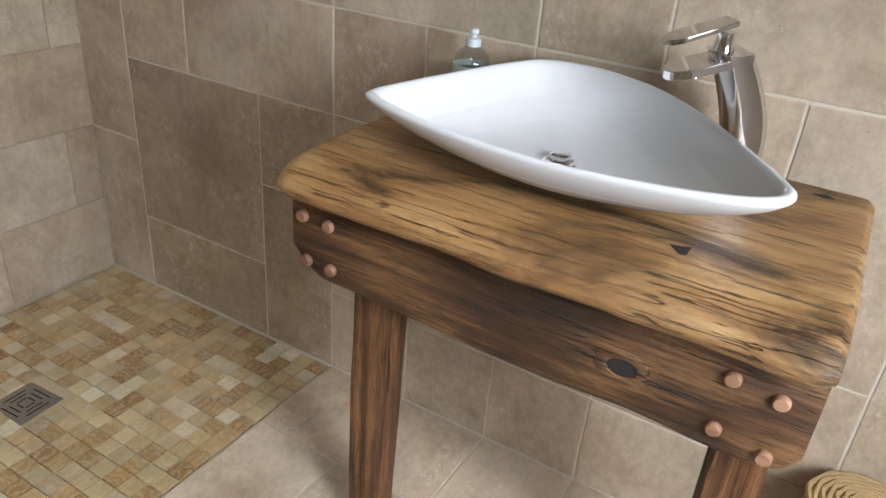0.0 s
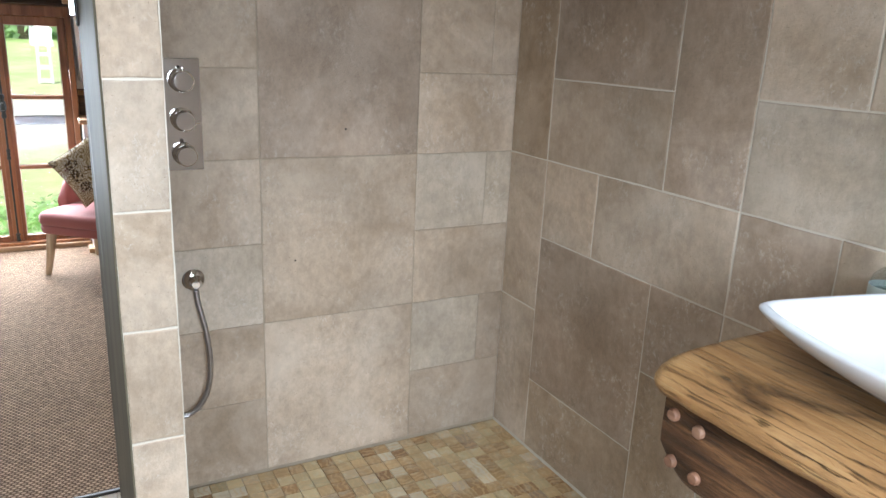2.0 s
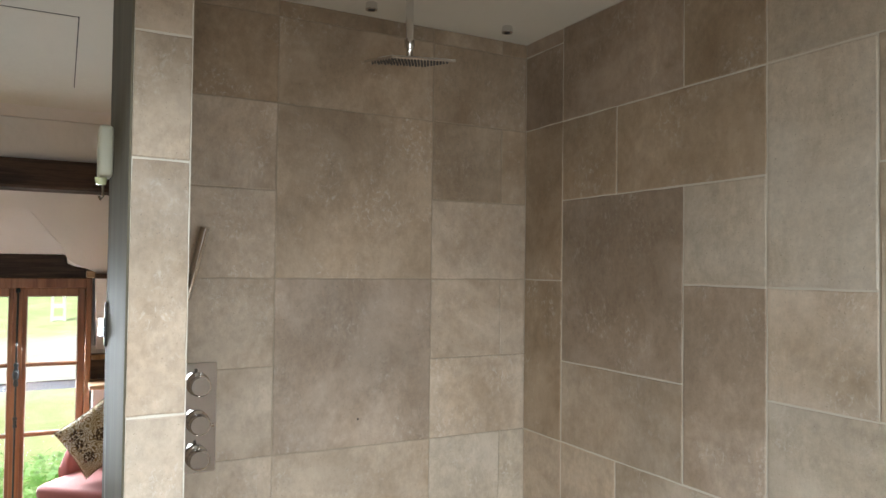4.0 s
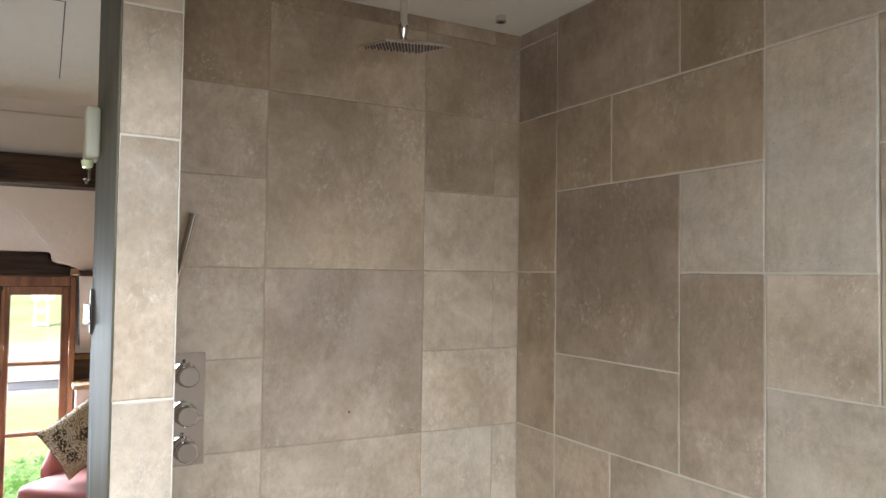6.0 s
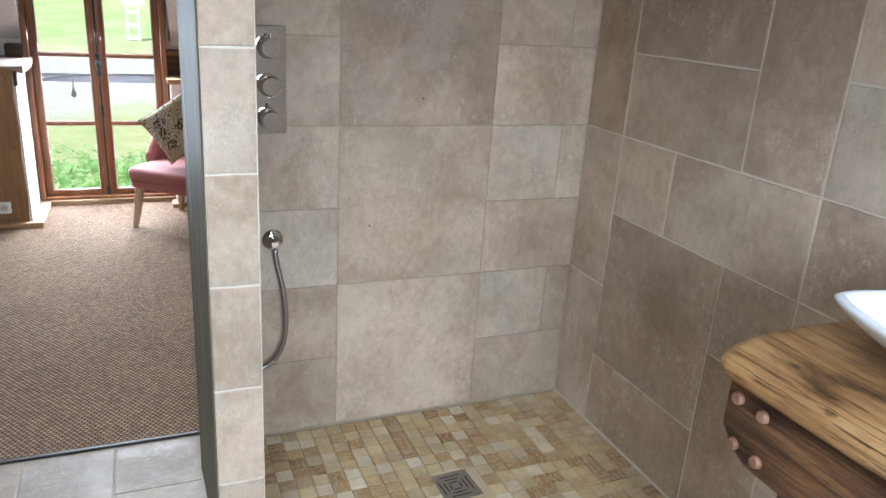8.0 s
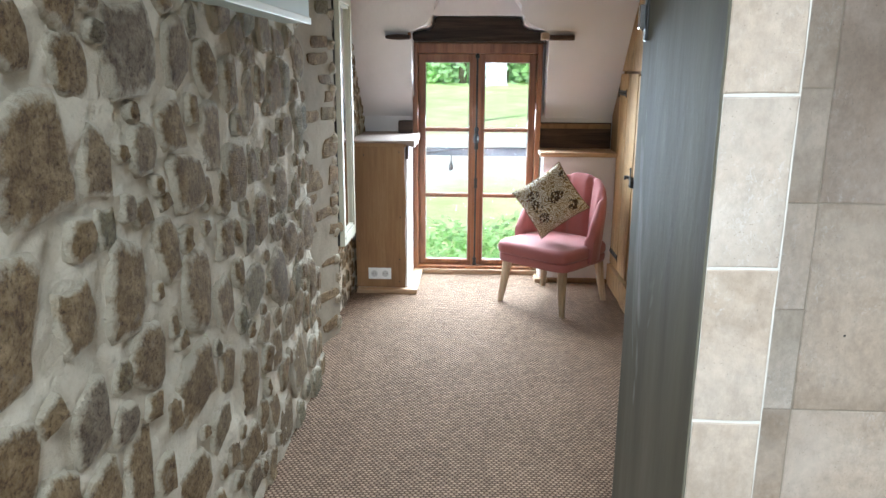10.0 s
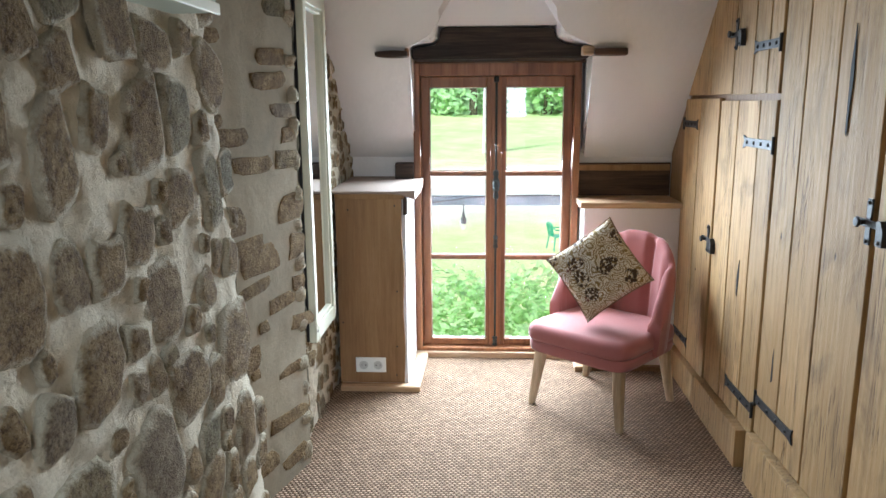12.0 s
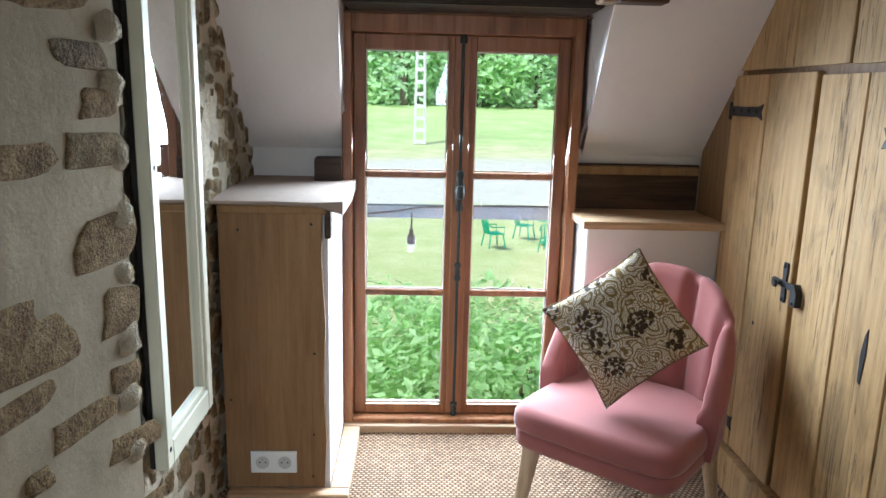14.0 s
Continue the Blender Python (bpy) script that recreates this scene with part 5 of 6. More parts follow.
part("split", prism(bmesh.new(), [(-0.005, -0.06), (0.010, -0.05), (0.004, 0.07), (-0.004, 0.03)], "y", -0.0012, 0.0005), BLACK, d, "dark split in the grain").matrix_basis = pose(-1.80 + 1.925, -0.001, 0.50 - 0.21)
d, b = cupboard_door(-1.245, -0.60, 0.21, 2.44, (-1.03, -0.80), "tall oak plank cupboard door next to the shower wall")
strap(d, b, -0.605, 0.335, 0.30, -1)
strap(d, b, -0.605, 1.80, 0.32, -1)
d, b = cupboard_door(-0.585, -0.125, 0.0, 2.44, (-0.35,), "fixed tall oak boards next to the shower wall", group="")
bx = (-2.56, CUP_Y, 1.41)
part("rail", boxed(-3.09, -1.945, CUP_Y + 0.02, CUP_Y + 0.04, 1.398, 1.425), OAKFRONT)
tagged(bpy.data.objects["rail"], "horizontal oak rail between cupboard doors", "rail")
for i, (x0, x1, y0, h) in enumerate(((-3.10, -2.60, -0.868, 0.135), (-2.597, -2.03, -0.874, 0.155), (-1.93, -1.24, -0.872, 0.195), (-1.237, -0.59, -0.872, 0.195))):
    sk = part("skirting_board", boxed(x0, x1, y0, CUP_Y + 0.02, 0.0, h, bevel=0.004, seg=2), OAKBOARD)
    sk.data.transform(Matrix.Translation((-x0, 0, 0)))
    sk.matrix_world = pose(x0, 0, 0)
    tagged(sk, "sawn pale oak skirting board under cupboard doors", "skirting board", "cupboard skirting boards")

# ---- mirror on the stone wall ----
mirror = thing("wall_mirror", -2.045, -2.515, 0.465, "tall narrow mirror in a cream painted wooden frame on stone wall", "mirror")
ML, MH = 0.37, 1.36
bm = bmesh.new()
for b in ((-0.04, 0.0, 0.0, 0.03, 0.0, MH), (-ML, -ML + 0.04, 0.0, 0.03, 0.0, MH), (-ML + 0.04, -0.04, 0.0, 0.03, 0.0, 0.06), (-ML + 0.04, -0.04, 0.0, 0.03, MH - 0.06, MH)):
    box(bm, *b, bevel=0.003)
part("frame", bm, CREAM, mirror, "cream painted frame")
bm = bmesh.new()
for b in ((-0.052, -0.04, 0.0, 0.022, 0.06, MH - 0.06), (-ML + 0.04, -ML + 0.052, 0.0, 0.022, 0.06, MH - 0.06), (-ML + 0.052, -0.052, 0.0, 0.022, 0.06, 0.074), (-ML + 0.052, -0.052, 0.0, 0.022, MH - 0.074, MH - 0.06)):
    box(bm, *b, bevel=0.002)
part("inner_moulding", bm, CREAM, mirror)
part("glass", boxed(-ML + 0.038, -0.038, 0.006, 0.010, 0.05, MH - 0.05), MIRROR, mirror, "plain mirror glass")
part("backing", boxed(-ML + 0.004, -0.004, -0.012, 0.0, 0.004, MH - 0.004), BLACK, mirror)
for z in (0.045, 0.69, MH - 0.03):
    part("screw", lathe(bmesh.new(), [(0, 0.0012), (0.006, 0.001), (0.0065, 0), (0, 0)], 12, pose(-0.02, 0.03, z, -90, 0, 0)), BLACK, mirror, "dark screw head")
mirror.matrix_world = pose(-2.085, -2.532, 0.465, 0, 0, 0)

# ---- cream panel high on the stone wall ----
panel = thing("wall_cabinet", -0.93, -2.50, 1.585, "pale green-grey painted box fixed high on the stone wall", "wall box")
part("body", boxed(0.0, 0.95, 0.0, 0.10, 0.0, 0.32, bevel=0.004), PALEGREEN, panel)
part("rim", boxed(-0.004, 0.954, 0.098, 0.106, -0.004, 0.02, bevel=0.002), CREAM, panel)

# ---- chair ----
chair = thing("slipper_chair", -2.646, -1.287, 0, "dusty pink upholstered tub chair with channelled back and pale wooden legs", "chair", rz=49.5)


def pad(x0, x1, y0, y1, z0, z1, r, crown, mat, name, label=""):
    """A cushion: a rounded box with a crowned top."""
    bm = bmesh.new()
    n = 18
    def ring(inset, z, cr=0.0):
        row = []
        ex, ey = (x1 - x0) / 2 - inset, (y1 - y0) / 2 - inset
        for k in range(48):
            a = 2 * math.pi * k / 48
            c, s = math.cos(a), math.sin(a)
            e = 0.28
            px, py = ex * math.copysign(abs(c) ** e, c), ey * math.copysign(abs(s) ** e, s)
            row.append(bm.verts.new(((x0 + x1) / 2 + px, (y0 + y1) / 2 + py, z + cr)))
        return row
    rows = [ring(0.02, z0), ring(0.004, z0 + 0.006), ring(0.0, z0 + 0.02)]
    for i in range(7):
        a = math.pi / 2 * i / 6
        rows.append(ring(r * (1 - math.cos(a)), z1 - r + r * math.sin(a)))
    for i in range(1, 7):
        f = i / 7
        rows.append(ring(r + (min(x1 - x0, y1 - y0) / 2 - r) * f, z1, crown * math.sin(f * math.pi / 2)))
    grid_faces(bm, rows, True)
    bm.faces.new(rows[0][::-1])
    bm.faces.new(rows[-1])
    return part(name, bm, mat, chair, label, smooth=True, angle=80)


pad(-0.262, 0.262, -0.268, 0.24, 0.268, 0.325, 0.015, 0.0, PINK, "seat_base", "pink welted seat base")
pad(-0.268, 0.268, -0.275, 0.235, 0.322, 0.40, 0.035, 0.018, PINK, "seat", "dusty pink seat cushion")
bm = bmesh.new()
rows = []
N = 150
for i in range(N + 1):
    s = -1 + 2 * i / N
    ang = s * 1.72
    px, py = 0.262 * math.sin(ang) / 1.0, 0.02 + 0.235 * math.cos(ang)
    if abs(ang) > 1.45:
        py = 0.02 + 0.235 * math.cos(1.45) - (abs(ang) - 1.45) * 0.24
        px = math.copysign(0.262, ang)
    nx, ny = math.sin(ang * 0.95), math.cos(ang * 0.95)
    ztop = 0.79 - 0.33 * abs(s) ** 2.4
    flute = 0.5 + 0.5 * math.cos(s * math.pi * 5)
    groove = 0.034 * (1 - flute) ** 5 * (1 - abs(s) ** 8)
    row = []
    lean = 0.10
    prof = [(0.02, 0.30), (0.028, 0.45), (0.03, 0.6), (0.032, 0.72), (0.03, 0.86), (0.022, 0.94), (0.008, 0.99), (-0.008, 1.0), (-0.022, 0.975), (-0.03, 0.92), (-0.034, 0.8), (-0.034, 0.6), (-0.03, 0.4), (-0.028, 0.28)]
    for off, f in prof:
        z = 0.29 + (ztop - 0.29) * (f if f > 0.4 else f - 0.28)
        inner = off < 0
        o = off + (groove * 0.4 if f > 0.95 else groove if inner and f > 0.35 else 0)
        l = lean * max(0, (z - 0.35)) * (1 - 0.7 * s * s)
        row.append(bm.verts.new((px + nx * (o + 0.6 * l), py + ny * (o + l), z - (0.014 * (1 - flute) ** 5 if f > 0.9 else 0))))
    rows.append(row)
grid_faces(bm, rows, True)
bm.faces.new(rows[0][::-1])
bm.faces.new(rows[-1])
part("backrest", bm, PINK, chair, "dusty pink channelled tub backrest", smooth=True, angle=75)
for sx, sy in ((-1, -1), (1, -1), (1, 1), (-1, 1)):
    bm = bmesh.new()
    rows = []
    for j in range(9):
        t = j / 8
        z = 0.272 * (1 - t)
        w = 0.024 * (1 - 0.42 * t)
        cx = sx * (0.205 + 0.03 * t ** 1.3)
        cy = sy * 0.2 + (-0.03 * t if sy < 0 else 0.035 * t ** 0.9)
        rows.append([bm.verts.new((cx + u * w, cy + v * w, z)) for u, v in ((-0.8, -1), (0.8, -1), (1, -0.8), (1, 0.8), (0.8, 1), (-0.8, 1), (-1, 0.8), (-1, -0.8))])
    grid_faces(bm, rows, True)
    bm.faces.new(rows[0][::-1])
    bm.faces.new(rows[-1])
    part("leg", bm, BEECH, chair, "pale tapered wooden leg", smooth=True, angle=50)

# ---- cushion on the chair ----
cushion = thing("patterned_cushion", 0, 0, 0, "square cream cushion with brown scrolls and dark red flowers", "cushion")
bm = bmesh.new()
n, half = 34, 0.172
grids = []
for side in (1, -1):
    rows = []
    for i in range(n + 1):
        row = []
        for j in range(n + 1):
            u, v = -1 + 2 * i / n, -1 + 2 * j / n
            edge = (1 - u * u) * (1 - v * v)
            pull = 1 - 0.07 * (1 - abs(u) ** 3) * abs(v) ** 4 - 0.07 * (1 - abs(v) ** 3) * abs(u) ** 4
            th = 0.062 * max(0.0, edge) ** 0.42 + 0.004 * noise.noise(Vector((u * 2, v * 2, side)))
            row.append(bm.verts.new((u * half * pull, side * th, v * half * pull)))
        rows.append(row)
    grid_faces(bm, rows)
bmesh.ops.remove_doubles(bm, verts=bm.verts, dist=0.0012)
part("cover", bm, PATTERN, cushion, smooth=True, angle=100)
edge_pts = []
for k in range(4 * 16 + 1):
    q, f = divmod(k % 64, 16)
    a = -1 + 2 * f / 16
    u, v = ((a, -1), (1, a), (-a, 1), (-1, -a))[q]
    pull = 1 - 0.07 * (1 - abs(u) ** 3) * abs(v) ** 4 - 0.07 * (1 - abs(v) ** 3) * abs(u) ** 4
    edge_pts.append((u * half * pull * 1.005, 0, v * half * pull * 1.005))
part("piping", tube(bmesh.new(), edge_pts, 0.0028, 8), PIPING, cushion, "dark piping", smooth=True)
cushion.matrix_world = pose(-2.60, -1.325, 0.655, -20, 0, 74) @ pose(0, 0, 0, 0, 52, 0)

# ---- outside the window ----
GROUND = -3.0
bm = bmesh.new()
rows = [[bm.verts.new((x, y, GROUND + (0.25 * noise.noise(Vector((x * 0.03, y * 0.03, 0))) if x < -12 else 0) + max(0.0, (-x - 45) * 0.028) + max(0.0, min(40.0, -x - 62)) * 0.05)) for y in np.linspace(-160, 160, 40)] for x in (-3.6, -8, -14, -20, -26, -32, -38, -45, -55, -65, -80, -100, -140, -200, -400)]
grid_faces(bm, rows)
structure("ground", bm, LAWN, "bright lawn, pale gravel drive and rough grass", True)
structure("outer_wall_below", boxed(-3.60, -3.46, -9, 6, GROUND, -0.02), MORTAR)
structure("outer_roof", prism(bmesh.new(), [(-3.9, 1.0), (-3.75, 1.0), (-2.2, 2.75), (-2.3, 2.95)], "y", -9, -2.3), DARKWOOD)
structure("outer_roof", prism(bmesh.new(), [(-3.9, 1.0), (-3.75, 1.0), (-2.2, 2.75), (-2.3, 2.95)], "y", -1.2, 6), DARKWOOD)

rail = thing("guard_rail", -3.53, -1.78, 0.845, "flat grey-blue painted guard rail outside the window", "rail")
part("bar", boxed(-0.015, 0.015, -0.62, 0.62, -0.027, 0.027, bevel=0.003), RAILGREY, rail)
for y in (-0.6, 0.6):
    part("bracket", boxed(0.0, 0.08, y - 0.015, y + 0.015, -0.02, 0.02, bevel=0.002), RAILGREY, rail)
lights = thing("festoon_light", -3.49, -1.965, 0.845, "black festoon cable with a hanging bulb holder outside", "string light")
part("cable", tube(bmesh.new(), [(0, -0.55 + 1.15 * i / 20, 0.02 - 0.03 * math.sin(math.pi * (i / 20 * 2)) * (1 if i < 10 else 0.2) + (0.0 if i < 9 else 0.014 * (i - 9) / 11)) for i in range(21)], 0.0035, 8), DARKMETAL, lights, smooth=True)
part("drop", tube(bmesh.new(), [(0, 0, 0.0), (0, 0.001, -0.035), (0, 0, -0.07)], 0.004, 8), DARKMETAL, lights, smooth=True)
part("holder", lathe(bmesh.new(), [(0, 0), (0.008, 0), (0.010, -0.02), (0.017, -0.03), (0.019, -0.05), (0.017, -0.062), (0, -0.062)], 16, pose(0, 0, -0.068)), DARKMETAL, lights, smooth=True)
part("bulb", lathe(bmesh.new(), [(0, 0), (0.012, -0.002), (0.015, -0.015), (0.012, -0.03), (0, -0.036)], 14, pose(0, 0, -0.13)), CLEAR, lights, smooth=True)


def leaf_cloud(bm, centre, radii, count, size, rng, shell=0.55, flat=0.0):
    for _ in range(count):
        d = Vector((rng.gauss(0, 1), rng.gauss(0, 1), rng.gauss(0, 1))).normalized()
        r = shell + (1 - shell) * rng.random()
        lump = 1 + 0.25 * noise.noise(d * 2.3 + Vector(centre) * 0.7)
        p = Vector(centre) + Vector((d.x * radii[0], d.y * radii[1], d.z * radii[2])) * r * lump
        s = size * rng.uniform(0.6, 1.3)
        a = Vector((rng.uniform(-1, 1), rng.uniform(-1, 1), rng.uniform(-0.6, 0.6))).normalized()
        b = a.cross(d + Vector((rng.uniform(-0.6, 0.6), rng.uniform(-0.6, 0.6), 0.5))).normalized()
        q = [p - a * s, p + b * s * 0.5, p + a * s, p - b * s * 0.5]
        k = d * s * 0.15
        bm.faces.new([bm.verts.new(v) for v in (q[0], q[1] + k, q[2], q[3] + k)])


def tree(x, y, z, h, w, seed, label, mat, leaves=1500, size=0.35, group="tree line"):
    rng = random.Random(seed)
    t = thing("tree", x, y, z, label, "tree", group)
    bm = bmesh.new()
    tube(bm, [(0, 0, -0.3), (0.05 * w, 0, h * 0.3), (0, 0.04 * w, h * 0.6), (0, 0, h * 0.85)], [w * 0.06, w * 0.045, w * 0.03, w * 0.01], 8)
    for k in range(6):
        a = k * 1.05 + rng.random()
        z0 = h * rng.uniform(0.25, 0.55)
        tube(bm, [(0, 0, z0), (w * 0.2 * math.cos(a), w * 0.2 * math.sin(a), z0 + h * 0.12), (w * 0.42 * math.cos(a), w * 0.42 * math.sin(a), z0 + h * 0.25)], [w * 0.025, w * 0.018, w * 0.007], 6)
    part("trunk", bm, BARK, t, smooth=True)
    bm = bmesh.new()
    for k in range(14):
        a = rng.uniform(0, 6.28)
        rr = w * rng.uniform(0.05, 0.4)
        c = (rr * math.cos(a), rr * math.sin(a), h * rng.uniform(0.08, 0.85))
        leaf_cloud(bm, c, (w * 0.36, w * 0.36, h * 0.2), leaves // 9, size, rng, 0.3)
    tagged(part("crown", bm, mat, t, smooth=False), kind="stuff")
    return t


rng = random.Random(5)
for i, y in enumerate((-44, -34, -27, -21, -16, -11, -7, -3, 1, 5, 9, 14, 19, 25, 33, 42)):
    tree(-92 - 9 * rng.random(), y + rng.uniform(-1, 1), -0.4, rng.uniform(12, 19), rng.uniform(7, 10), i, "leafy green deciduous tree in a distant row", LEAFHAZED if i % 3 else LEAF, 1500, 0.55)
for i, y in enumerate((-52, -41, -31, -22, -14, -6, 3, 11, 20, 30, 41, 53)):
    tree(-112 - 6 * rng.random(), y, 0.2, rng.uniform(17, 21), rng.uniform(11, 14), 40 + i, "leafy green deciduous tree paled for haze in a distant row", LEAFHAZED, 1300, 0.75)
shrub = thing("garden_shrub", -6.5, -1.75, GROUND, "dense bright green leafy shrub below the window", "shrub")
bm = bmesh.new()
for k in range(7):
    a = k * 0.9
    tube(bm, [(0.1 * math.cos(a), 0.1 * math.sin(a), -0.1), (0.35 * math.cos(a), 0.5 * math.sin(a), 1.1), (0.5 * math.cos(a), 1.0 * math.sin(a), 2.1)], [0.04, 0.03, 0.012], 6)
part("stems", bm, BARK, shrub, smooth=True)
bm = bmesh.new()
rng = random.Random(9)
for cx, cy, cz, r in ((0, 0, 1.7, 1.0), (0.1, -0.9, 1.75, 0.85), (0.0, 0.9, 1.7, 0.9), (-0.6, -0.5, 1.9, 0.8), (-0.5, 0.5, 1.95, 0.8), (0.2, 0.4, 1.3, 1.0), (0.2, -0.5, 1.2, 1.0), (0.1, 1.6, 1.4, 0.8), (0.1, -1.7, 1.4, 0.8)):
    leaf_cloud(bm, (cx, cy, cz), (r, r, r * 0.95), 2100, 0.055, rng, 0.6)
tagged(part("foliage", bm, LEAFSHRUB, shrub), kind="stuff")

pole = thing("utility_pole", -58, -1.68, -2.7, "pale concrete utility pole with openings down its length", "utility pole")
bm = bmesh.new()
for s in (-1, 1):
    tube(bm, [(0, s * 0.42, -0.3), (0, s * 0.22, 11)], 0.13, 4)
for k in range(12):
    z = 0.2 + k * 0.92
    w = 0.42 - 0.2 * z / 11
    box(bm, -0.1, 0.1, -w, w, z, z + 0.28)
part("shaft", bm, CONCRETE, pole)


def garden_chair(x, y, rz):
    c = thing("garden_chair", x, y, GROUND, "green moulded plastic garden chair standing on the lawn", "garden chair", "green garden chairs", rz)
    part("seat", boxed(-0.23, 0.23, -0.22, 0.22, 0.40, 0.43, bevel=0.012), GREENPLASTIC, c)
    for sx in (-1, 1):
        for sy in (-1, 1):
            part("leg", tube(bmesh.new(), [(sx * 0.21, sy * 0.2, 0.41), (sx * 0.27, sy * 0.26, 0)], 0.022, 6), GREENPLASTIC, c)
        part("armrest", tube(bmesh.new(), [(sx * 0.25, -0.2, 0.40), (sx * 0.27, -0.22, 0.62), (sx * 0.26, 0.2, 0.64), (sx * 0.22, 0.26, 0.7)], 0.02, 6), GREENPLASTIC, c)
    for k in range(5):
        part("back_slat", tube(bmesh.new(), [((k - 2) * 0.09, 0.22, 0.42), ((k - 2) * 0.095, 0.31, 0.82 - 0.02 * abs(k - 2))], 0.018, 6), GREENPLASTIC, c)
    part("back_rim", tube(bmesh.new(), [(-0.21, 0.29, 0.76), (-0.1, 0.31, 0.84), (0.1, 0.31, 0.84), (0.21, 0.29, 0.76)], 0.02, 6), GREENPLASTIC, c)


garden_chair(-21.2, 0.35, 200)
garden_chair(-22.6, 1.45, 150)
garden_chair(-20.6, 1.9, 240)
table = thing("garden_table", -22.0, 2.1, GROUND, "round green garden table on the lawn", "garden table")
part("tabletop", lathe(bmesh.new(), [(0, 0.70), (0.45, 0.70), (0.46, 0.73), (0, 0.735)], 24), GREENPLASTIC, table)
part("pedestal", lathe(bmesh.new(), [(0, 0), (0.25, 0), (0.05, 0.06), (0.04, 0.70), (0, 0.70)], 14), GREENPLASTIC, table, smooth=True)

# ---- wall tiles: (x0, x1, z0, z1) on each wall, in metres ----
mesh_cache = {}


def tile_mesh(w, h, th, seed, mat):
    """A tile lying in its local x and z, facing -y, with uneven edges and a worn arris."""
    key = (round(w, 3), round(h, 3), seed % 3, mat.name)
    if key in mesh_cache:
        return mesh_cache[key]
    w, h = key[0], key[1]
    rng = random.Random(seed * 31 + int(w * 1000) + int(h * 77))
    nx, nz = max(2, round(w / 0.07)), max(2, round(h / 0.07))
    edge = [(-w / 2 + w * i / nx, -h / 2) for i in range(nx)] + [(w / 2, -h / 2 + h * i / nz) for i in range(nz)]
    edge += [(w / 2 - w * i / nx, h / 2) for i in range(nx)] + [(-w / 2, h / 2 - h * i / nz) for i in range(nz)]
    edge = [(x + rng.uniform(-1, 1) * 0.0011, z + rng.uniform(-1, 1) * 0.0011) for x, z in edge]
    bm = bmesh.new()
    back = [bm.verts.new((x, th, z)) for x, z in edge]
    mid = [bm.verts.new((x, 0.0014, z)) for x, z in edge]
    front = [bm.verts.new((x * (1 - 0.0026 / w * 2), 0, z * (1 - 0.0026 / h * 2))) for x, z in edge]
    grid_faces(bm, [back, mid, front], True)
    bm.faces.new(front)
    me = mesh_from(bm, "tile")
    me.materials.append(mat)
    mesh_cache[key] = me
    return me


def lay(rects, parent, place, joint=0.0045, tones=None):
    rng = random.Random(3)
    for i, (x0, x1, z0, z1) in enumerate(rects):
        mat = next((t for t, chosen in (tones or {}).items() if i in chosen), TILE)
        me = tile_mesh(x1 - x0 - joint, z1 - z0 - joint, 0.008, i, mat)
        ob = new("tile", me)
        ob.parent = parent
        ob.matrix_parent_inverse = parent.matrix_world.inverted()
        ob.matrix_basis = place((x0 + x1) / 2, (z0 + z1) / 2) @ pose(0, rng.uniform(-0.0006, 0.0006), 0, rng.uniform(-0.1, 0.1), rng.uniform(-0.15, 0.15), rng.uniform(-0.1, 0.1))


R = [0, 0.277, 0.554, 0.831, 1.108, 1.385, 1.662, 1.939, 2.216, 2.493, CEIL]
control = []
for k in range(10):
    control.append((-1.30, -0.94, R[k], R[k + 1]))
for a, b in ((0, 2), (2, 4), (4, 6), (6, 8), (8, 9), (9, 10)):
    control.append((-0.94, -0.39, R[a], R[b]))
for k in range(10):
    if k in (1, 3, 5, 7, 9):
        control += [(-0.39, -0.105, R[k], R[k + 1]), (-0.105, 0.004, R[k], R[k + 1])]
    else:
        control.append((-0.39, 0.004, R[k], R[k + 1]))
lay(control, wall_shower, lambda u, z: pose(0, u, z, 0, 0, 90), 0.0034, tones={TILETAUPE: (12,), TILEOCHRE: (8, 9, 13, 14, 15, 26, 27, 28, 29, 30), TILEPALE: (2, 17, 20, 21)})

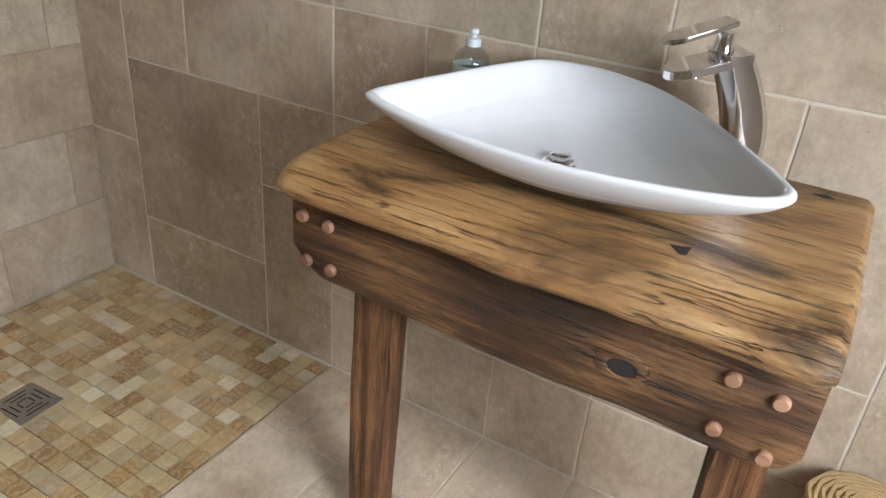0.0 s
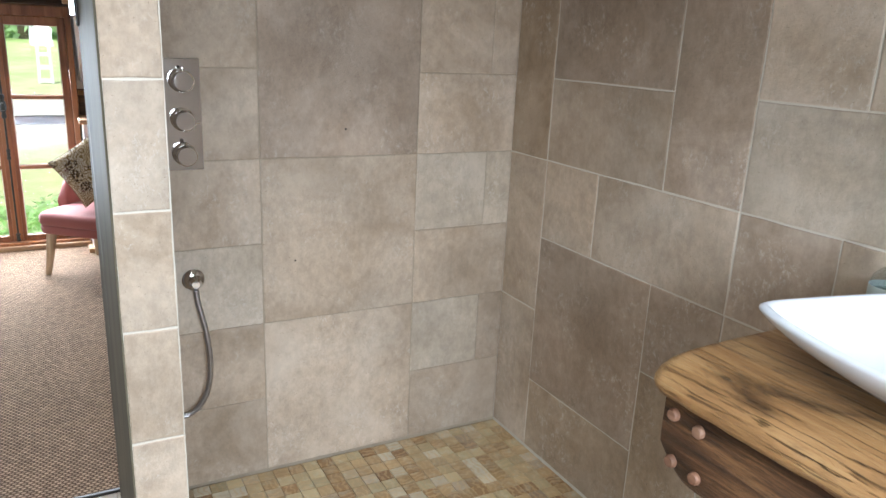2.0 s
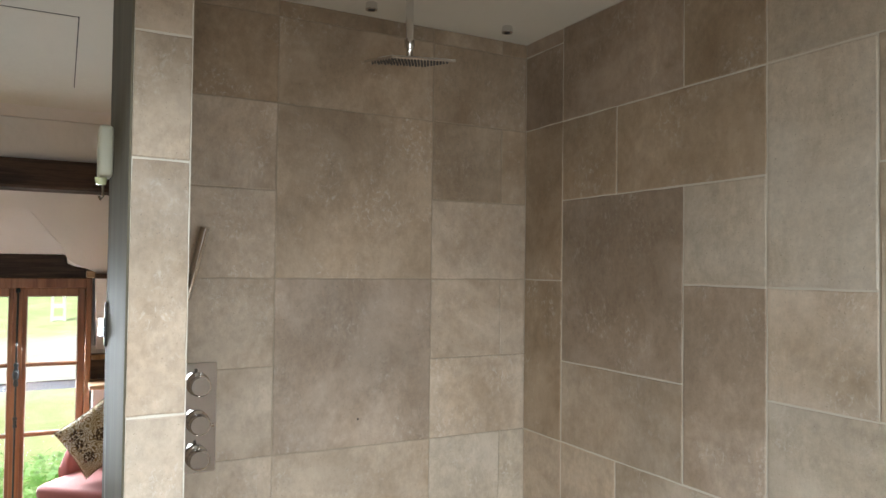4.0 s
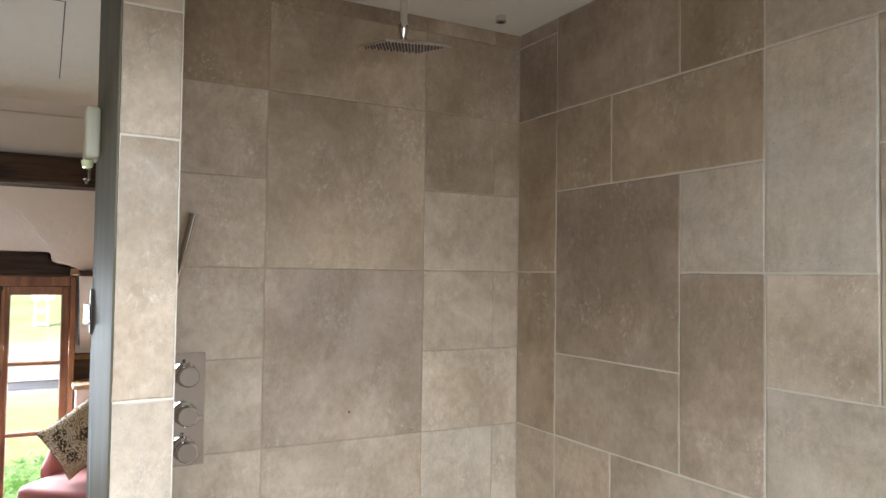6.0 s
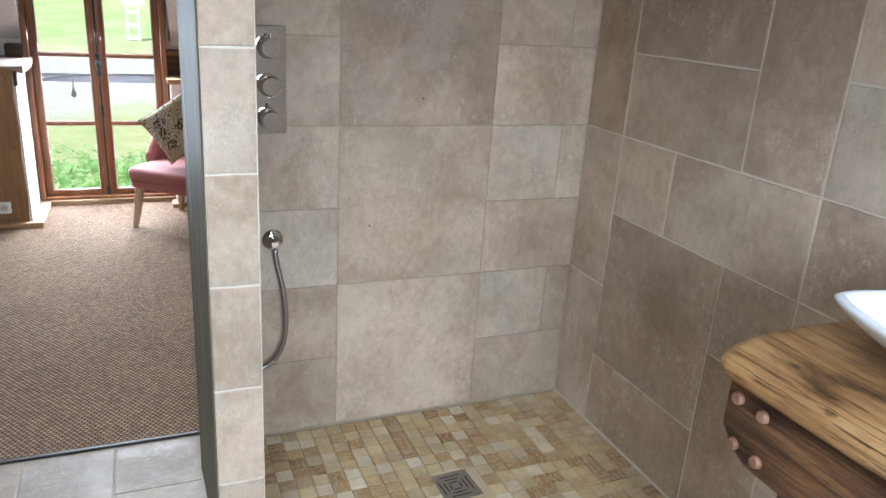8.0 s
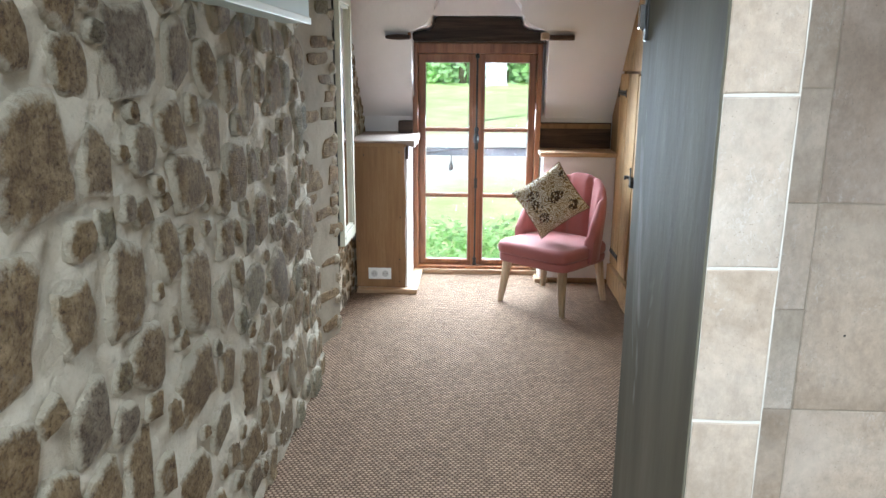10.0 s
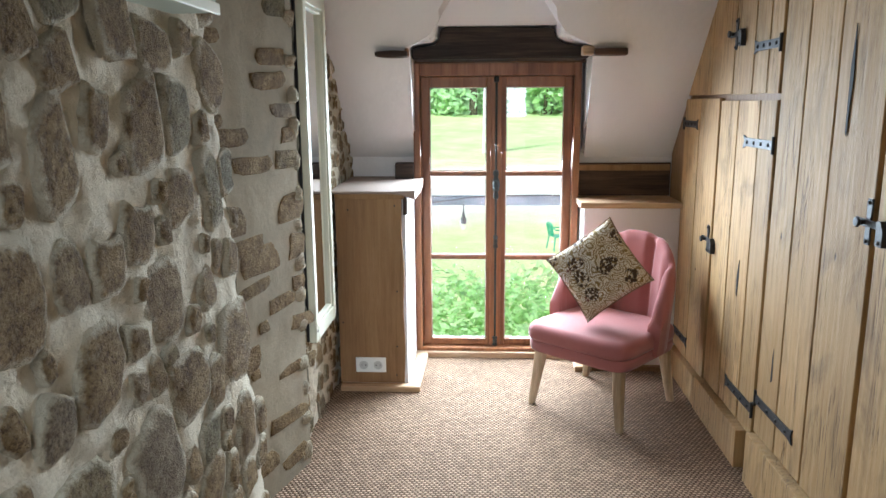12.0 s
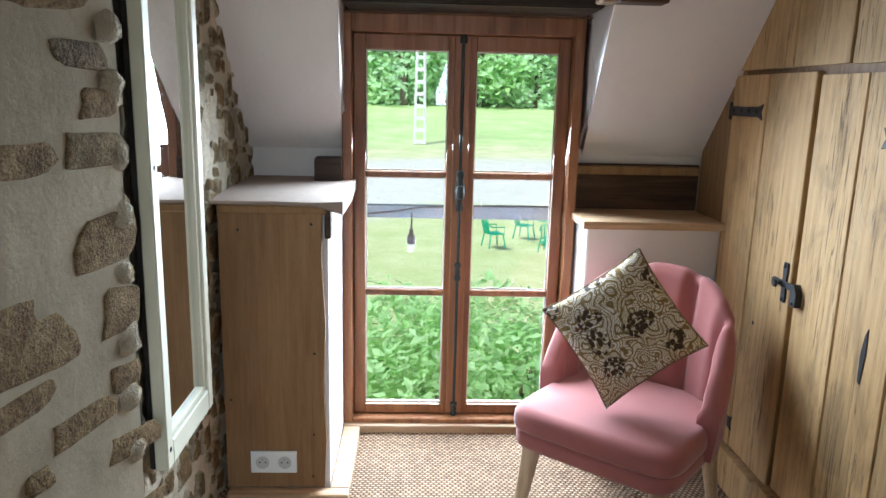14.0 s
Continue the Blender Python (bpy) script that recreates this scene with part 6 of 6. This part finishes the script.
U = [0, 0.228, 0.505, 0.782, 1.053, 1.33, 1.607, 1.884, 2.161, 2.438, 2.715, 2.99, 3.4]
basin_wall = [(0, U[1], R[a], R[b]) for a, b in ((0, 2), (2, 4), (4, 6), (6, 8), (8, 9), (9, 10))]
for c0, c1, a, b in ((1, 3, 8, 10), (3, 4, 8, 10), (1, 2, 7, 8), (2, 4, 7, 8), (1, 3, 5, 7), (3, 4, 6, 7), (3, 4, 4, 6), (1, 3, 4, 5), (1, 2, 3, 4), (2, 4, 3, 4), (1, 3, 1, 3), (3, 4, 2, 3),
                     (3, 4, 0, 2), (1, 3, 0, 1), (4, 6, 8, 10), (4, 5, 6, 8), (5, 6, 7, 8), (5, 6, 5, 7), (4, 5, 5, 6), (4, 6, 4, 5), (4, 5, 3, 4), (5, 6, 3, 4), (4, 6, 1, 3), (4, 5, 0, 1), (5, 6, 0, 1),
                     (6, 7, 4, 5), (7, 9, 4, 5), (6, 8, 3, 4), (8, 9, 2, 4), (6, 7, 1, 3), (7, 8, 1, 3), (6, 7, 0, 1), (7, 9, 0, 1), (8, 9, 1, 2), (6, 8, 5, 7), (8, 10, 5, 6), (8, 9, 6, 8), (6, 8, 7, 8), (6, 8, 8, 10), (8, 10, 8, 10),
                     (9, 10, 6, 8), (9, 11, 3, 5), (9, 10, 1, 3), (10, 12, 1, 3), (9, 12, 0, 1), (10, 12, 5, 8), (11, 12, 3, 5), (10, 12, 8, 10)):
    basin_wall.append((U[c0], U[c1], R[a], R[b]))
lay(basin_wall, wall_basin, lambda u, z: pose(u, 0, z), 0.0048, {TILETAUPE: (4, 5, 6, 10, 12, 16, 17, 26), TILEOCHRE: (2, 3, 7, 8, 9, 18, 19), TILEPALE: (11, 20, 21, 25)})
lay([(-1.414, -1.295, a, b) for a, b in ((0, 0.30), (0.30, 0.57), (0.57, 0.843), (0.843, 1.113), (1.113, 1.388), (1.388, 1.92), (1.92, 2.185), (2.185, CEIL))], partition, lambda u, z: pose(0.655, u, z, 0, 0, 90))
lay([(-x1, -x0, R[a], R[b]) for x0, x1 in ((0.0, 0.36), (0.36, 0.65)) for a, b in ((0, 2), (2, 4), (4, 6), (6, 8), (8, 10))], partition, lambda u, z: pose(-u, -1.295, z, 0, 0, 180))

for k, (u, z) in enumerate(((-0.656, 1.198), (-0.831, 0.764))):
    structure("wall_plug", lathe(bmesh.new(), [(0, 0.0006), (0.003, 0.0006), (0.0034, 0), (0, 0)], 10, pose(0.0006, u, z, 0, 90, 0)), BLACK, "tiny dark drilled hole in a tile")

# ---- floor tiles of the bathroom ----
floor_rects = []
rng = random.Random(8)
FX = [-0.068, 0.14, 0.40, 0.655, 1.053]
for y0, y1, xs in ((-0.32, 0.0, (1.053, 1.607, 1.884, 2.438, 2.99, 3.4)), (-0.873, -0.32, (1.053, 1.324, 1.878, 2.43, 2.98, 3.4)), (-1.425, -0.873, (1.053, 1.60, 2.15, 2.70, 3.4)),
                   (-1.69, -1.425, (-0.068, 0.20, 0.75, 1.30, 1.85, 2.4, 2.95, 3.4)), (-1.965, -1.69, (-0.068, 0.48, 0.76, 1.31, 1.86, 2.41, 2.96, 3.4)), (-2.245, -1.965, (-0.068, 0.21, 0.76, 1.03, 1.58, 2.13, 2.68, 3.4)), (-2.52, -2.245, (-0.068, 0.48, 1.03, 1.58, 2.13, 2.68, 3.4))):
    floor_rects += [(a, b, y0, y1) for a, b in zip(xs, xs[1:])]
# Hall rows laid in taupe, putting the cool sky reflection into their colour.
lay(floor_rects, floor_slab, lambda u, v: pose(u, v, 0.0, -90, 0, 0), tones={TILETAUPE: range(14, 60)})
structure("shower_bed", boxed(0.0, 1.05, -1.295, 0.0, -0.016, -0.0115), MOSAICGROUT)

# ---- mosaic ----
rng = random.Random(12)
P = 0.0545
mosaic_meshes = []
for k in range(6):
    bm = bmesh.new()
    s = P / 2 - 0.0013
    j = [rng.uniform(-0.0009, 0.0009) for _ in range(8)]
    lo = [bm.verts.new((x * s + j[2 * i], y * s + j[2 * i + 1], -0.006)) for i, (x, y) in enumerate(((-1, -1), (1, -1), (1, 1), (-1, 1)))]
    md = [bm.verts.new((v.co.x, v.co.y, -0.0012)) for v in lo]
    hi = [bm.verts.new((v.co.x * 0.94, v.co.y * 0.94, 0)) for v in lo]
    grid_faces(bm, [lo, md, hi], True)
    bm.faces.new(hi)
    me = mesh_from(bm, "mosaic_tile")
    me.materials.append(MOSAIC)
    mosaic_meshes.append(me)
cells = [(i, j) for i in range(19) for j in range(24)]
cells = [(0.008 + P * (i + 0.5), -0.002 - P * (j + 0.5)) for i, j in cells]
cells = [(x, y) for x, y in cells if y > -1.30 and not (abs(x - 0.466) < 0.075 and abs(y + 0.648) < 0.075)]
for n, (x, y) in enumerate(cells):
    ob = new("mosaic_tile", mosaic_meshes[rng.randrange(6)])
    ob.parent = floor_slab
    ob.matrix_basis = pose(x, y, -0.0045 + rng.uniform(-0.0006, 0.0006), rng.uniform(-0.5, 0.5), rng.uniform(-0.5, 0.5), 90 * rng.randrange(4))

# ---- stones of the rubble wall ----
def stone_mesh(seed, flat):
    rng = random.Random(seed)
    n = 14
    bm = bmesh.new()
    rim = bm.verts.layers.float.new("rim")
    power = rng.uniform(0.3, 0.45) if flat else rng.uniform(0.4, 0.75)
    radii = [1 + 0.10 * math.sin(2 * (2 * math.pi * k / n) + seed) + 0.07 * math.sin(3 * (2 * math.pi * k / n) + 2.3 * seed) + rng.uniform(-0.09, 0.09) for k in range(n)]
    rows = []
    for f, d in ((1.04, -1.3), (1.0, 0.0), (0.93, 0.45), (0.76, 0.78), (0.42, 0.95)):
        row = []
        for k in range(n):
            a = 2 * math.pi * k / n
            c, s = math.cos(a), math.sin(a)
            e = power
            x, z = math.copysign(abs(c) ** e, c) * radii[k] * f * 0.5, math.copysign(abs(s) ** e, s) * radii[k] * f * 0.5
            h = d + (0.0 if d < 0 else (0.45 if not flat else 0.12) * noise.noise(Vector((x * 4, z * 4, seed))))
            v = bm.verts.new((x, h, z))
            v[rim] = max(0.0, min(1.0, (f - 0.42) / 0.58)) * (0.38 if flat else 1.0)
            row.append(v)
        rows.append(row)
    grid_faces(bm, rows, True)
    bm.faces.new(rows[-1])
    me = mesh_from(bm, "stone", True)
    me.materials.append(STONE)
    return me


STONES = [stone_mesh(k, False) for k in range(14)]
FLATS = [stone_mesh(k + 50, True) for k in range(8)]
stone_parent = bpy.data.objects["wall_stone_long"]
rng = random.Random(21)
laid = []


def set_stone(parent, m, w, h, d, flat=False):
    ob = new("stone", (FLATS if flat else STONES)[rng.randrange(8 if flat else 14)])
    ob.parent = parent
    ob.matrix_basis = m @ Matrix.Diagonal((w, d, h, 1))
    return ob


def rubble(x0, x1, z0, z1, y, parent, small=1.0, end=None):
    """Irregular stones thrown onto the wall, large ones first, with mortar left between them."""
    cells, placed = {}, []
    for size, tries in ((0.19, 110), (0.155, 420), (0.125, 1500), (0.10, 2400), (0.075, 3600), (0.05, 3600)):
        for _ in range(int(tries * (x1 - x0) / 4.2 / small)):
            w, h = size * rng.uniform(0.68, 1.1) * small, size * rng.uniform(0.75, 1.2) * small
            x, z = rng.uniform(x0, x1), rng.uniform(z0, z1)
            if end and x - w * 0.42 < end(z):
                continue
            g = rng.uniform(0.005, 0.014) * (0.6 + 0.4 * small)
            ci, cj = int(x / 0.22), int(z / 0.22)
            clash = False
            for i in (-1, 0, 1):
                for j in (-1, 0, 1):
                    for px, pz, pw, ph in cells.get((ci + i, cj + j), ()):
                        u, v = abs(x - px) / ((w + pw) / 2 + g), abs(z - pz) / ((h + ph) / 2 + g)
                        if u < 1 and v < 1 and u ** 3.5 + v ** 3.5 < 1:
                            clash = True
            if not clash:
                cells.setdefault((ci, cj), []).append((x, z, w, h))
                laid.append((parent, x, y, z, w, h))


rubble(-1.5, 2.75, 0.02, 2.5, -2.492, stone_parent, 1.0, A_END)
main = sorted(laid, key=lambda s: abs(s[1] + 0.4))
for parent, x, y, z, w, h in main[:300]:
    set_stone(parent, pose(x, y + rng.uniform(-0.006, 0.001), z, rng.uniform(-4, 4), rng.uniform(-22, 22), rng.uniform(-4, 4)), w * 1.07, h * 1.07, rng.uniform(0.008, 0.016))
rest = bmesh.new()
rest.verts.layers.float.new("rim")
for parent, x, y, z, w, h in main[300:]:
    me = STONES[rng.randrange(14)]
    m = pose(x, y, z, 0, rng.uniform(-14, 14), 0) @ Matrix.Diagonal((w * 1.1, 0.016, h * 1.1, 1))
    first = len(rest.verts)
    rest.from_mesh(me)
    rest.verts.ensure_lookup_table()
    bmesh.ops.transform(rest, matrix=m, verts=rest.verts[first:])
tagged(part("stones", rest, STONE, smooth=True), "far stretch of grey-brown rubble stones", kind="stuff")
laid.clear()
mirror_wall = bpy.data.objects["wall_stone_mirror"]
rubble(-3.42, -2.03, 0.02, 2.2, -2.58, mirror_wall, 0.52)
for parent, x, y, z, w, h in laid:
    if not (-2.42 < x < -2.07 and 0.52 < z < 1.75) and rng.random() < 0.7:
        set_stone(parent, pose(x, y, z, rng.uniform(-5, 5), rng.uniform(-20, 20), 0), w * 1.05, h * 1.05, rng.uniform(0.006, 0.014))
edge_wall = bpy.data.objects["wall_stone_edge"]
for k in range(19):
    z = 0.06 + k * 0.125
    set_stone(edge_wall, pose(-1.995 + rng.uniform(-0.012, 0.01), -2.545, z + rng.uniform(-0.02, 0.02), 0, rng.uniform(-20, 20), 50), 0.065, rng.uniform(0.05, 0.085), 0.024)

# flat stones of the splayed reveal: place along it, height, width and height of each
reveal = bpy.data.objects["wall_stone_reveal"]
REVEAL = [(0.3, 1.60, 0.15, 0.045), (0.8, 1.555, 0.19, 0.045), (0.22, 1.475, 0.10, 0.075), (0.77, 1.475, 0.20, 0.055), (0.05, 1.335, 0.05, 0.05), (0.33, 1.345, 0.09, 0.04), (0.87, 1.375, 0.15, 0.04), (0.45, 1.295, 0.17, 0.055),
          (0.92, 1.29, 0.11, 0.045), (0.1, 1.255, 0.085, 0.045), (0.9, 1.205, 0.16, 0.06), (0.6, 1.20, 0.22, 0.055), (0.17, 1.19, 0.05, 0.045), (0.36, 1.03, 0.21, 0.095), (0.92, 1.03, 0.17, 0.085), (0.45, 0.935, 0.34, 0.045),
          (0.62, 0.875, 0.26, 0.08), (0.95, 0.885, 0.12, 0.08), (0.55, 0.785, 0.21, 0.04), (0.95, 0.745, 0.09, 0.05), (0.25, 0.665, 0.09, 0.085), (0.78, 0.70, 0.16, 0.05), (0.62, 0.64, 0.07, 0.035), (0.97, 0.595, 0.16, 0.05),
          (0.47, 0.545, 0.16, 0.075), (0.53, 0.49, 0.06, 0.03), (0.92, 0.43, 0.26, 0.035), (0.4, 0.33, 0.2, 0.06), (0.8, 0.25, 0.25, 0.05), (0.5, 0.14, 0.3, 0.06), (0.85, 0.08, 0.2, 0.05),
          (0.4, 1.75, 0.2, 0.06), (0.85, 1.72, 0.16, 0.05), (0.6, 1.88, 0.24, 0.06), (0.9, 1.98, 0.16, 0.05), (0.5, 2.1, 0.3, 0.07), (0.8, 2.25, 0.2, 0.06)]
for u, z, w, h in REVEAL:
    set_stone(reveal, pose(-1.30 - 0.70 * u, -2.718 + 0.195 * u, z, 0, rng.uniform(-5, 5), -15.5), w * 0.95, h * 1.12, 0.0040, True)
